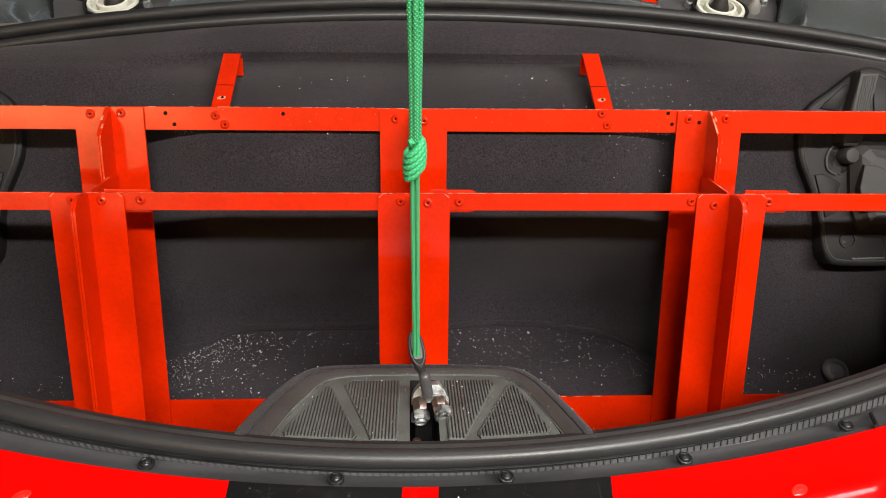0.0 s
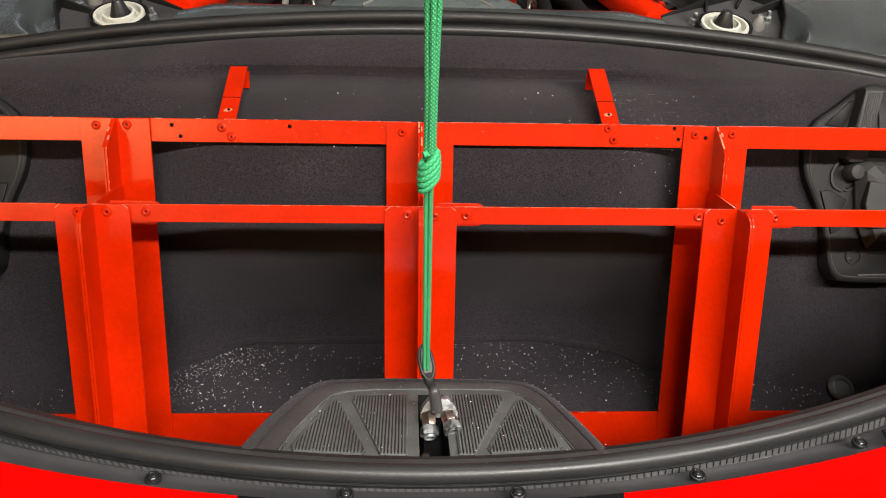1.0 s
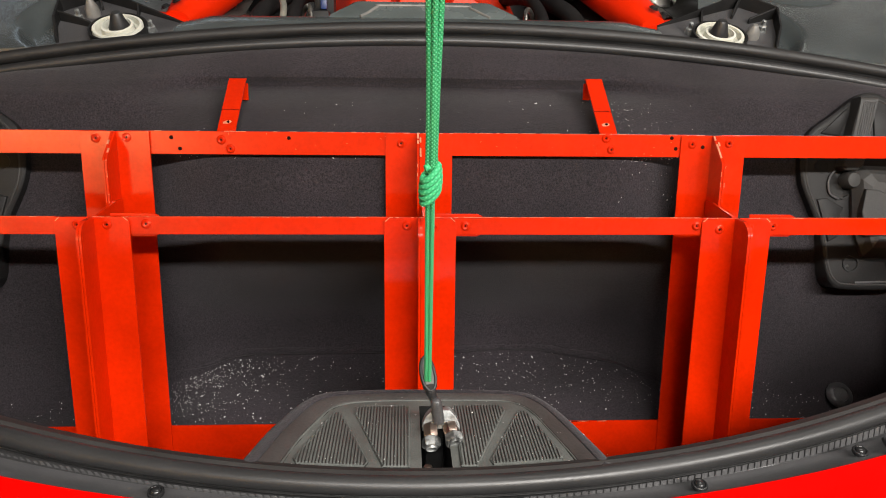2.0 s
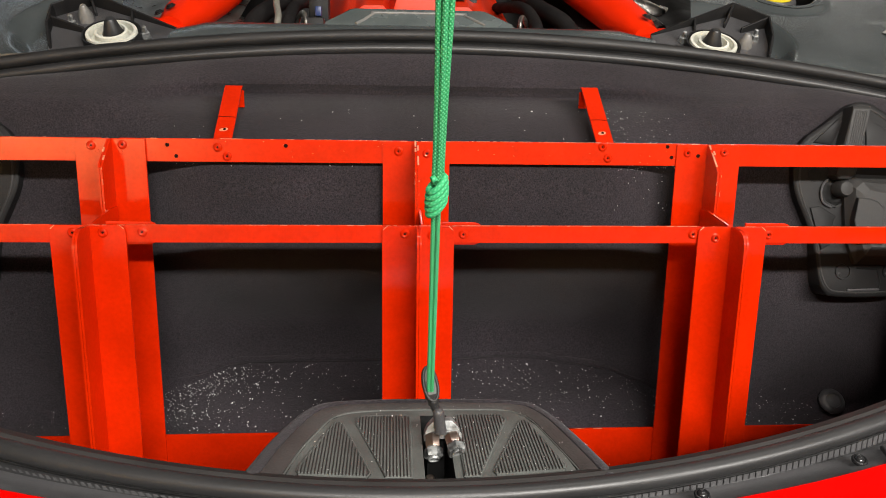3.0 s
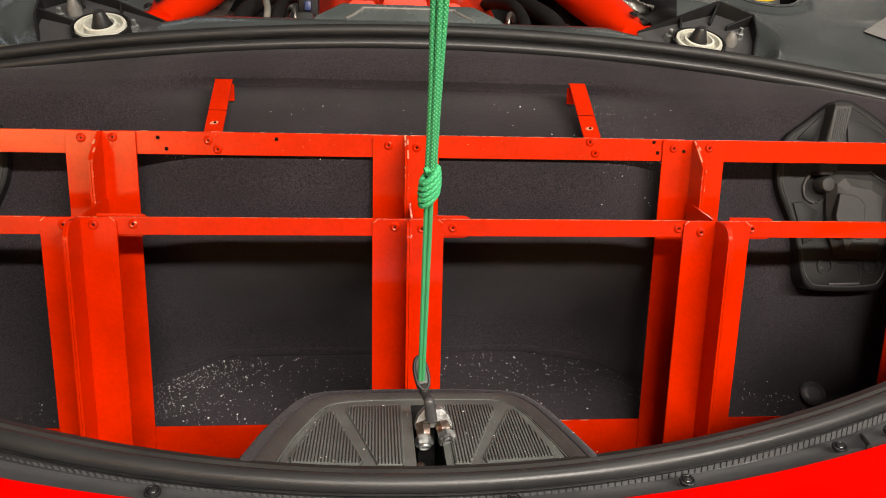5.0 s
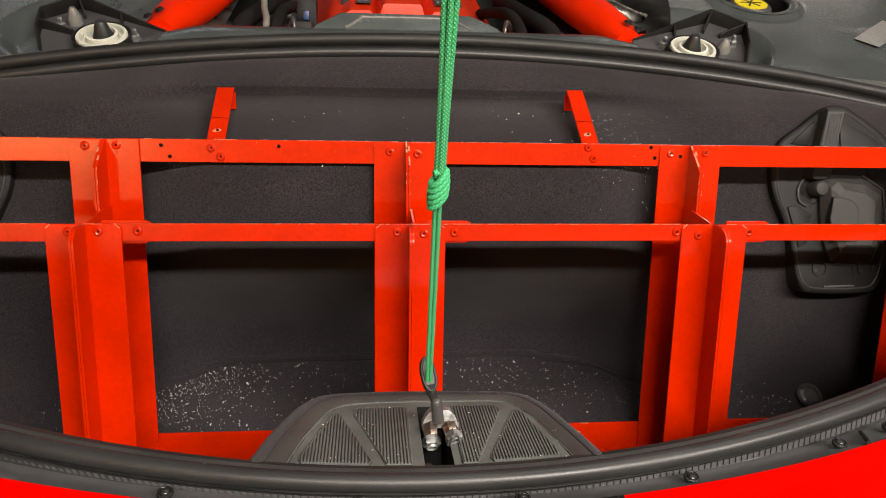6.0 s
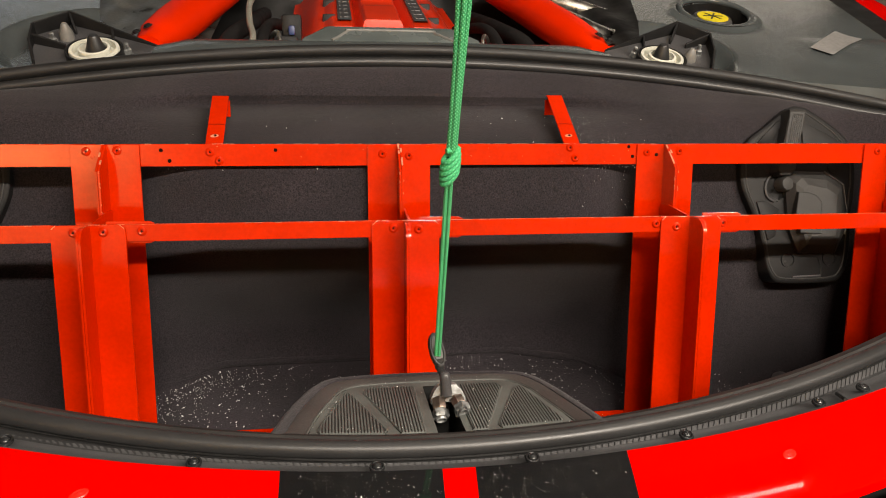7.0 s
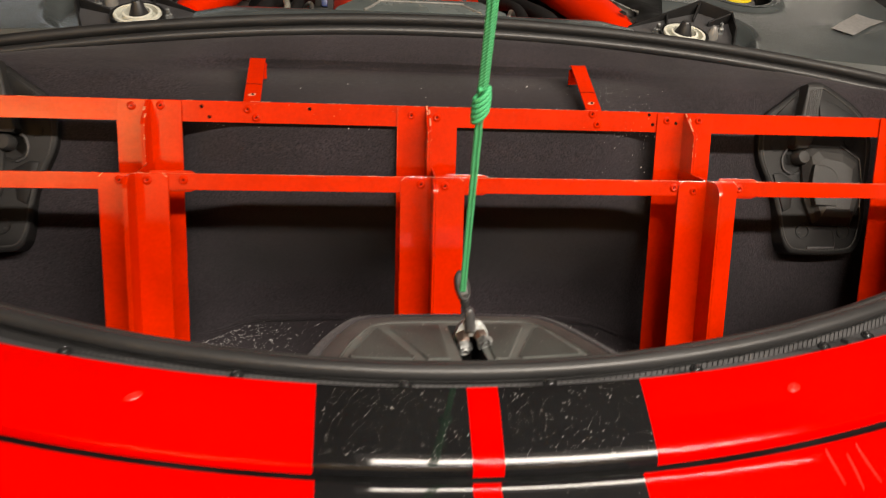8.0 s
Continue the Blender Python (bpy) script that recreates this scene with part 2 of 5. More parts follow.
def lathe(profile, m, sides=24, bm=None, ends=True):
    """A turned shape: (radius, height) pairs about the z axis of m."""
    bm = bm or bmesh.new()
    rings = []
    for r, h in profile:
        rings.append([bm.verts.new(m @ Vector((r * math.cos(2 * math.pi * k / sides), r * math.sin(2 * math.pi * k / sides), h))) for k in range(sides)])
    for a, b in zip(rings, rings[1:]):
        for k in range(sides):
            bm.faces.new((a[k], a[(k + 1) % sides], b[(k + 1) % sides], b[k]))
    if ends:
        bm.faces.new(rings[0][::-1])
        bm.faces.new(rings[-1])
    return bm


def aim(at, way, spin=0):
    """A matrix at a place whose z axis points along way."""
    return Matrix.Translation(at) @ Vector(way).to_track_quat("Z", "Y").to_matrix().to_4x4() @ Matrix.Rotation(radians(spin), 4, "Z")


def piece_mesh(name, bm, material):
    """A mesh for alike pieces, round its own origin."""
    bm.transform(Matrix.Scale(UNIT, 4))
    ob = part(name, bm, material, raw=True)
    me = ob.data
    bpy.data.objects.remove(ob)
    return me


def shared(name, me, at, parent, m=None):
    """One more object on a mesh that alike pieces share."""
    ob = new(name, me)
    ob.matrix_world = Matrix.Translation(world(at)) @ (m.to_3x3().normalized().to_4x4() if m else Matrix.Identity(4))
    return hang(ob, parent)


def smooth(a, b, x):
    t = min(1, max(0, (x - a) / (b - a)))
    return t * t * (3 - 2 * t)


# ---- the room ----
floor = part("floor", block(-4.5, 4.5, -4.5, 5.5, -0.15, 0.0, 0), CONCRETE, raw=True)
tagged(floor, "grey sealed concrete garage floor", "floor", kind="structure")
ceiling = part("ceiling", block(-4.5, 4.5, -4.5, 5.5, CEIL, CEIL + 0.12, 0), DIM, raw=True)
tagged(ceiling, "dim grey painted garage ceiling with tube lamps", "ceiling", kind="structure")
for name, (x0, x1, y0, y1) in {"wall_north": (-4.65, 4.65, 5.5, 5.65), "wall_east": (4.5, 4.65, -4.5, 5.5), "wall_west": (-4.65, -4.5, -4.5, 5.5)}.items():
    tagged(part(name, block(x0, x1, y0, y1, 0, CEIL, 0), WALL, raw=True), "plain grey painted garage wall", "wall", kind="structure")
# unseen wall, coloured tan for its warm reflection in the red rack
tagged(part("wall_south", block(-4.65, 4.65, -4.65, -4.5, 0, CEIL, 0), TAN, raw=True), "unseen tan garage wall washed by the added warm lamp", "wall", kind="structure")
for x, y, length, width, watts in TUBES:
    lamp = base("ceiling_light", (x, y, CEIL), "long white ceiling tube lamp, unseen, lit", "lamp", "garage ceiling lamps", raw=True)
    part("housing", block(x - length / 2 - 0.05, x + length / 2 + 0.05, y - 0.07, y + 0.07, CEIL - 0.1, CEIL, 0.01), LAMP_BODY, lamp, raw=True)

x, y, z, length, width, watts = HUNG
lamp = base("hanging_light", (x, y, CEIL), "long white tube lamp hung on rods, lit", "lamp", raw=True)
part("housing", block(-length / 2 - 0.04, length / 2 + 0.04, -0.06, 0.06, 0.006, 0.07, 0.008, pose(x, y, z, AIM)), LAMP_BODY, lamp, raw=True)
for dx in (-1.1, 1.1):
    part("rod", sweep([(x + dx, y - 0.03, z + 0.05), (x + dx, y - 0.03, CEIL)], 0.006, 8), LAMP_BODY, lamp, raw=True)


x, y, z, length, width, watts = WASH
lamp = base("added_wall_lamp", (x, y, 0), "added wall-washing lamp on two stands, unseen, lit", "lamp", raw=True)
part("housing", block(-length / 2 - 0.04, length / 2 + 0.04, -0.06, 0.06, 0.006, 0.06, 0.008, pose(x, y, z, -80)), LAMP_BODY, lamp, raw=True)
for dx in (-1.0, 1.0):
    part("stand", sweep([(x + dx, y + 0.03, 0), (x + dx, y + 0.03, z)], 0.012, 8), LAMP_BODY, lamp, raw=True)


# ---- lines of the trunk opening ----
def near_seal(x):
    y = 0.600 + 0.38 * x * x
    return Vector((x, y, 0.934 + 0.45 * (y - 0.600)))


def far_seal(x):
    return Vector((x, 1.28 - 0.10 * x * x, 1.3075 - 0.123 * x * x + 0.0065 * x))


def deck_edge(x):
    y = 0.551 + 0.32 * x * x
    return Vector((x, y, 0.933 + 0.45 * (y - 0.551)))


def gap_line(x):
    y = 0.474 + 0.35 * x * x
    return Vector((x, y, 0.894 + 0.38 * (y - 0.474)))


def opening():
    xs = [i * 0.1 for i in range(-8, 9)]
    near = [near_seal(x) + Vector((0, -0.0040, -0.0030)) for x in xs]
    far = [far_seal(x) for x in reversed([-0.84] + xs[1:-1] + [0.84])]
    right = [(0.93, 0.955, 1.10), (0.985, 1.06, 1.155), (0.965, 1.155, 1.205)]
    left = [(-x, y, z) for x, y, z in reversed(right)]
    return spline(near + right + far + left, 6, closed=True)


# ---- the car's body ----
car = base("car", (0, 0.46, 0.0), "glossy red sports car with black stripes, trunk open", "car")


def deck_point(x, t):
    """The deck between the trunk edge (t = 0) and the gap before the bumper (t = 1): crowned, its rear edge rolled down."""
    a, b = deck_edge(x), gap_line(x)
    p = a.lerp(b, t)
    p.z += 0.010 * t * (1 - t) - 0.008 * max(0, (t - 0.978) / 0.022) ** 2
    return p


def bumper_point(x, t):
    """The bumper skin below the gap, rolled over at its upper edge, then falling to the rear."""
    b = gap_line(x)
    y = b.y - 0.0105 - 0.30 * t * (1 - 0.2 * t)
    z = b.z - 0.001 - 0.008 * (1 - smooth(0, 0.03, t)) ** 2 - 0.34 * t * t - 0.148 * t
    return Vector((x, y, z))


def band(name, fn, left, right, ts, material, parent, label="", columns=4, down=0.03, tail=True):
    """A strip of a body skin between two edges that shift along it, with a folded-down rim at both ends."""
    rows = []
    for i, t in enumerate(ts):
        xs = [left(t) + (right(t) - left(t)) * k / columns for k in range(columns + 1)]
        rows.append([fn(x, t) for x in xs])
    first = [p + Vector((0, 0.004, -down)) for p in rows[0]]
    last = [p + Vector((0, 0.006, -down)) for p in rows[-1]]
    return part(name, grid([first] + rows + ([last] if tail else [])), material, parent, label)


TS = [0, 0.01, 0.03, 0.06] + [0.1 + 0.04 * i for i in range(20)] + [0.89, 0.91, 0.92, 0.93, 0.94, 0.95, 0.96, 0.968, 0.974, 0.978, 0.981, 0.984, 0.988, 0.992, 0.996, 1.0]
TB = [0, 0.003, 0.006, 0.009, 0.012, 0.015, 0.018, 0.021, 0.025, 0.03, 0.035, 0.045, 0.06, 0.075, 0.09, 0.11, 0.14, 0.2, 0.3, 0.4, 0.55, 0.7, 0.85, 1.0]
EDGES = [  # x at the trunk edge and at the gap
    (-1.0, -1.0), (-0.152, -0.152), (-0.019, -0.0235), (0.009, 0.0025), (0.144, 0.134), (1.0, 1.0)]
BELOW = [(-1.0, -1.0), (-0.1495, -0.150), (-0.0268, -0.031), (-0.0043, -0.012), (0.114, 0.103), (1.0, 1.0)]  # on the bumper
NAMES = [("deck_panel", BODY_RED, 26, ""), ("stripe", STRIPE, 6, "gloss black racing stripe"), ("deck_panel", BODY_RED, 2, "thin red gap between the stripes"), ("stripe", STRIPE, 6, "gloss black racing stripe"), ("deck_panel", BODY_RED, 26, "")]
for a, b, c, d, (nm, mt, cols, lb) in zip(EDGES, EDGES[1:], BELOW, BELOW[1:], NAMES):
    band(nm, deck_point, lambda t, e=a: e[0] + (e[1] - e[0]) * t, lambda t, e=b: e[0] + (e[1] - e[0]) * t, TS, mt, car, lb, cols, tail=False)
    band(nm.replace("deck", "bumper"), bumper_point, lambda t, e=c: e[0] + (e[1] - e[0]) * t, lambda t, e=d: e[0] + (e[1] - e[0]) * t, TB, mt, car, lb, cols)
# the channel under the gap
part("gap_channel", grid([[gap_line(x) + Vector((0, dy, dz)) for x in [i * 0.05 - 1.0 for i in range(41)]] for dy, dz in ((0.0006, -0.0075), (0.0030, -0.0120), (0.0030, -0.0290), (-0.03, -0.030))]), DARK, car, "dark channel of the gap")
# lower bumper, flanks and underside close the body down to the sills
skirt = [[Vector((x, bumper_point(x, 1).y + dy, z)) for x in [i * 0.1 - 1.0 for i in range(21)]] for dy, z in ((0.0, bumper_point(0, 1).z + 0.12), (-0.01, 0.40), (0.03, 0.25), (0.12, 0.0))]
part("lower_bumper", grid(skirt), BODY_RED, car)
for s in (-1, 1):
    rows = []
    for f in (0.0, 0.25, 0.5, 0.75, 0.9, 1.0):
        row = []
        for y in [0.25 + 0.1 * i for i in range(23)]:
            high = smooth(0.95, 1.2, y)
            top_z = 1.0 + high * (1.33 + 0.44 * (y - 1.348) - 0.155 - 1.0)
            top_x = 0.985 + high * (1.288 + 0.10 * (y - 1.5) - 0.985)
            x = 1.0 + (top_x - 1.0) * smooth(0.35, 1.0, f) + 0.02 * math.sin(f * math.pi)
            row.append(Vector((s * x, y, -0.1667 + (top_z + 0.1667) * f)))
        rows.append(row)
    part("flank", grid(rows), BODY_RED, car)
    # black gap strip and red fender beside the engine bay
    ys = [1.12 + 0.1 * i for i in range(14)]
    rows = [[Vector((s * (x + 0.10 * (y - 1.5)), y, 1.33 + 0.48 * (y - 1.348) + dz)) for y in ys] for x, dz in ((1.035, -0.02), (1.06, -0.012), (1.125, -0.006), (1.14, -0.02))]
    part("gap_strip", grid(rows), DARK, car)
    rows = [[Vector((s * (x + 0.10 * (y - 1.5)), y, 1.33 + 0.44 * (y - 1.348) + dz)) for y in ys] for x, dz in ((1.12, -0.03), (1.125, 0.0), (1.14, 0.008), (1.20, 0.0), (1.26, -0.05), (1.29, -0.16))]
    part("fender", grid(rows), BODY_RED, car, "red rear fender shoulder")

# two small raised dings in the deck's paint
for x, y in ((-0.304, 0.5494), (0.290, 0.5448)):
    t = (deck_edge(x).y - y) / (deck_edge(x).y - gap_line(x).y)
    ding = lathe([(0.0048, -0.0004), (0.0042, 0.0003), (0.0036, 0.0007), (0.0028, 0.0004), (0.0017, 0.0008), (0.0007, 0.0012), (0.0002, 0.0013)], aim(deck_point(x, t), (0.02, -0.38, 0.92), 25) @ Matrix.Diagonal((1.7, 1.0, 1, 1)), 18)
    part("ding", ding, DING_SHEEN, car, "small ding in the red paint")

# three soft reflection streaks down the bumper, put in as paler red strips
for xa, ta, xb, tb in ((0.284, 0.036, 0.287, 0.130), (0.302, 0.060, 0.3025, 0.150), (0.3155, 0.042, 0.322, 0.145)):
    line = [bumper_point(xa + (xb - xa) * f * f, ta + (tb - ta) * f) + Vector((0, -0.0002, 0.0003)) for f in [i / 10 for i in range(11)]]
    part("pale_mark", sweep(line, [0.0004 + 0.0009 * math.sin(math.pi * (0.1 + 0.85 * i / 10)) for i in range(11)], section=[(-1.0, 0.0), (0.0, 0.25), (1.0, 0.0), (0.0, -0.25)], up=(0, -0.45, 0.9)), DING_SHEEN, car, "soft reflection streak, put in as paler red")

# gutter flange between deck and seal, with push-in clips
def rib_depth(x):
    """How deep the seal's ribbed band is: shallow in the middle, full at the sides."""
    return 0.42 + 0.63 * smooth(0.08, 0.55, abs(x)) + 0.35 * smooth(0.2, 0.6, x)


def gutter_top(x):
    return near_seal(x) + Vector((0, 0, -0.0146 - 0.0109 * rib_depth(x)))


xs = [i * 0.02 - 0.9 for i in range(91)]
gut = []
for f, dz in ((0.0, -0.004), (0.12, 0.0), (0.5, -0.002), (0.9, 0.0), (1.0, 0.004), (1.0, 0.012)):
    row = []
    for x in xs:
        a = deck_edge(x) + Vector((0, 0.0, -0.003))
        b = gutter_top(x)
        row.append(a.lerp(b, f) + Vector((0, 0, dz)))
    gut.append(row)
gutter = part("gutter_trim", grid(gut), GUTTER, car, "black plastic gutter strip")
clip = lathe([(0.0066, 0), (0.0068, 0.0012), (0.0062, 0.0028), (0.0050, 0.0030), (0.0043, 0.0022), (0.0040, 0.0034), (0.0026, 0.0046), (0.0003, 0.0050)], Matrix.Identity(4), 18)
clip_me = piece_mesh("clip", clip, CLIP)
for x in (-0.55, -0.385, -0.225, -0.072, 0.064, 0.2135, 0.366, 0.425, 0.6):
    c = deck_edge(x).lerp(gutter_top(x), 0.42)
    shared("clip", clip_me, c, gutter, aim(c, (0, -0.35, 0.94)))

seam = [deck_edge(0.380 + 0.035 * f).lerp(gutter_top(0.380 + 0.035 * f), f) + Vector((0, 0, 0.0005)) for f in (0.04, 0.25, 0.45, 0.68)]
part("seam", sweep(seam, 0.0020, 6), DARK, gutter, "dark seam between two gutter strips")

# ---- weatherstrip ----
LOOP = opening()
strip = base("weatherstrip", near_seal(0), "black rubber weatherstrip round the trunk opening", "seal")
part("bulb", sweep(LOOP, 0.0083, 18, closed=True), RUBBER, strip)
seal_xs = [i * 0.02 - 0.86 for i in range(87)]
# flat lip on the trunk side, its edge turned up against the bulb
lip_section = [(0.0000, -0.0060), (-0.0010, 0.0020), (-0.0052, 0.0042), (-0.0062, 0.0046), (-0.0072, 0.0040), (-0.0120, 0.0028), (-0.0165, 0.0016), (-0.0180, -0.0010), (-0.0170, -0.0070)]
part("lip", sweep([near_seal(x) for x in seal_xs], 1.0, section=lip_section, up=(0, 0, 1)), LIP, strip, "flat brown-black rubber lip")
# ribbed carrier under the bulb, rolled in at its foot
carrier_section = [(0.0020, -0.0060), (0.0078, -0.0105), (0.0082, -0.0128), (0.0078, -0.0140), (0.0072, -0.0146), (0.0070, -0.0215), (0.0078, -0.0230), (0.0074, -0.0300), (-0.0020, -0.0300)]
carrier_rows = []
for u, v in carrier_section:
    row = []
    for x in seal_xs:
        way = (near_seal(x + 0.01) - near_seal(x - 0.01)).normalized()
        drop = v if v > -0.0147 or v < -0.029 else -0.0146 + (v + 0.0146) * rib_depth(x)
        row.append(near_seal(x) + way.cross(Vector((0, 0, 1))).normalized() * u + Vector((0, 0, drop)))
    carrier_rows.append(row)
part("carrier", grid(carrier_rows), RUBBER, strip, "ribbed rubber carrier")
ribs = bmesh.new()
for i in range(270):
    x = -0.84 + i * 1.68 / 269
    way = (near_seal(x + 0.01) - near_seal(x - 0.01)).normalized()
    lean = 0.0014 * (1 - smooth(-0.4, 0.0, x))
    proud = 0.6 + 1.3 * smooth(-0.1, 0.35, x)
    deep, lift = rib_depth(x), smooth(0.0, 0.4, x)
    m = Matrix.Translation(near_seal(x) + Vector((0, -0.0069 - 0.0016 * lift, -0.0147 - 0.0034 * deep + 0.0022 * lift))) @ Matrix.Rotation(math.atan2(way.y, way.x), 4, "Z")
    rings = []
    for depth, wide, tall in ((0.0025, 0.0029, 0.0034 * deep + 0.0012 * lift), (-0.0004 * proud, 0.0025, 0.0032 * deep + 0.0012 * lift), (-0.0007 * proud, 0.0014, 0.0027 * deep + 0.0012 * lift)):
        rings.append([ribs.verts.new(m @ Vector((u * wide - w * lean, depth, w * tall))) for u, w in ((-1, -1), (1, -1), (1, 1), (-1, 1))])
    for p, q in zip(rings, rings[1:]):
        for k in range(4):
            ribs.faces.new((p[k], p[(k + 1) % 4], q[(k + 1) % 4], q[k]))
    ribs.faces.new(rings[-1])
tagged(part("rib", ribs, RIB, strip), kind="stuff")
# the bulb's underside shade, put in as a near-black strip
part("bulb_shade", sweep([near_seal(x) + Vector((0, -0.0092, -0.0112)) for x in seal_xs], 0.0010, 6), DARK, strip, "shade under the bulb, put in as a dark strip")

# ---- carpeted trunk liner ----
MID = [(0.60, 0.668), (0.95, 0.668), (1.085, 0.670), (1.15, 0.735), (1.205, 0.766), (1.238, 0.790), (1.252, 0.820), (1.235, 0.88), (1.158, 0.960), (1.096, 1.021), (1.087, 1.075), (1.085, 1.128), (1.100, 1.158), (1.165, 1.203), (1.231, 1.230), (1.2385, 1.240), (1.231, 1.254), (1.244, 1.271)]
END = [(0.60, 0.668), (0.95, 0.668), (1.06, 0.668), (1.10, 0.716), (1.14, 0.725), (1.165, 0.738), (1.176, 0.77), (1.160, 0.88), (1.142, 0.960), (1.140, 1.021), (1.149, 1.075), (1.158, 1.128), (1.163, 1.155), (1.174, 1.204), (1.182, 1.222), (1.192, 1.232), (1.206, 1.243), (1.228, 1.256)]
MID_LINE = spline([(0, y, z) for y, z in MID], 4)
END_LINE = spline([(0, y, z) for y, z in END], 4)


FOLD = [(-0.46, 25.2), (-0.40, 24.2), (-0.33, 22.4), (-0.27, 21.7), (-0.18, 22.0), (0.05, 22.0), (0.13, 22.5), (0.19, 22.3), (0.28, 20.7), (0.34, 21.5), (0.40, 23.0), (0.46, 24.4)]


def fold_at(x):
    """Where on the profile the carpet steps out over the floor pan."""
    for (xa, ka), (xb, kb) in zip(FOLD, FOLD[1:]):
        if xa <= x <= xb:
            return ka + (kb - ka) * smooth(xa, xb, x)
    return FOLD[0][1] if x < 0 else FOLD[-1][1]


def liner_point(x, k):
    """The liner's wall and floor at x, k counting up the profile from the floor's rear edge."""
    s = smooth(0.27, 0.46, abs(x))
    p = MID_LINE[k].lerp(END_LINE[k], s)
    over = max(0, abs(x) - 0.74)
    bend = 0.15 - math.sqrt(max(0, 0.15 ** 2 - min(over, 0.15) ** 2))
    top = far_seal(x)
    near_top = smooth(1.25, 1.28, p.z)
    y = p.y - bend * smooth(0.95, 1.10, p.y)
    q = Vector((x, y, p.z + 0.0012 * noise.noise(Vector((x * 9, p.y * 9, p.z * 9)))))
    q = q.lerp(Vector((x, top.y - 0.006 - bend * 0.6, top.z - 0.006)), near_top)
    q.z = min(q.z, top.z - 0.004)
    above = k - fold_at(x)
    step = 0.0085 * smooth(-0.8, 0.5, above) * (1 - smooth(0.9, 6.0, above)) * (1 - smooth(0.38, 0.46, abs(x)))
    q += Vector((0, -step, 0.4 * step))
    return q


COUNT = len(MID_LINE)
liner = base("trunk_liner", (0, 0.95, 0.668), "charcoal carpeted trunk liner with white dust", "trunk liner")
cols = [i * 0.0178 - 0.89 for i in range(101)]
rows = [[liner_point(x, k) for x in cols] for k in range(COUNT)]
rows.append([far_seal(x) + Vector((0, 0.004, -0.004)) for x in cols])
part("front_wall_carpet", grid(rows), CARPET, liner)
for s in (-1, 1):
    rows = []
    for f in (0, 0.15, 0.3, 0.5, 0.7, 0.85, 1.0):
        row = []
        for y in [0.60 + 0.445 * i / 16 for i in range(17)]:
            top = 0.945 + 0.42 * (y - 0.6) + 0.05 * smooth(0.9, 1.05, y)
            row.append(Vector((s * (0.895 + 0.03 * f * f), y, 0.668 + f * (top - 0.668))))
        rows.append(row)
    part("side_carpet", grid(rows), CARPET, liner)
part("rear_wall_carpet", grid([[Vector((x, near_seal(x).y + 0.004 - dy, z if z < 0.9 else near_seal(x).z - 0.012)) for x in cols] for dy, z in ((0.0, 0.661), (0.01, 0.82), (0.0, 0.95))]), CARPET, liner)
# soft ridge of the fold
fold = []
for i in range(85):
    x = i * 0.01 - 0.42
    k = fold_at(x) + 0.1
    fold.append(liner_point(x, int(k)).lerp(liner_point(x, int(k) + 1), k - int(k)) + Vector((0, 0.0020, -0.0010)))
part("carpet_fold", sweep(fold, [0.0058 * smooth(0, 14, min(i, 84 - i)) + 0.0005 for i in range(85)], 12), CARPET, liner)
plug = lathe([(0.021, 0), (0.022, 0.004), (0.019, 0.008), (0.013, 0.010), (0.012, 0.007), (0.004, 0.007), (0.0005, 0.008)], aim((0.688, 1.166, 0.748), (0, -0.75, 0.66)), 22)
part("plug", plug, TRIM, liner, "round black trim plug")

# ---- far rolled edge and engine bay covers ----
edge_line = [(x, 1.303 - 0.10 * x * x, 1.329 - 0.122 * x * x + 0.0085 * x) for x in [i * 0.06 - 0.96 for i in range(33)]]
part("bay_edge", sweep(edge_line, 0.0098, 14), EDGE, car, "rolled black edge of the engine bay trim")
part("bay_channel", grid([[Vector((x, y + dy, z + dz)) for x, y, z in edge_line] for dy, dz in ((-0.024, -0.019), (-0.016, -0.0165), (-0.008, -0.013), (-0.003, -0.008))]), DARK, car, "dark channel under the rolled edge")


def bay_height(x, y):
    """Height of the grey bay cover: it climbs forward, with a bowl round the shock mount and one round the filler cap."""
    ax = abs(x)
    z = 1.33 + 0.48 * (y - 1.348)
    r = math.hypot(ax - 0.512, (y - 1.378) * 1.05)
    z -= 0.026 * (1 - smooth(0.112, 0.150, r))
    if x > 0:
        r = math.hypot(x - 0.717, (y - 1.562) * 1.08)
        z -= 0.042 * (1 - smooth(0.064, 0.074, r))
        z += 0.007 * math.exp(-((r - 0.083) / 0.012) ** 2)
    z += 0.012 * smooth(0.80, 1.0, ax) * math.sin(min(1, max(0, (y - 1.25) / 0.2)) * math.pi)
    return z


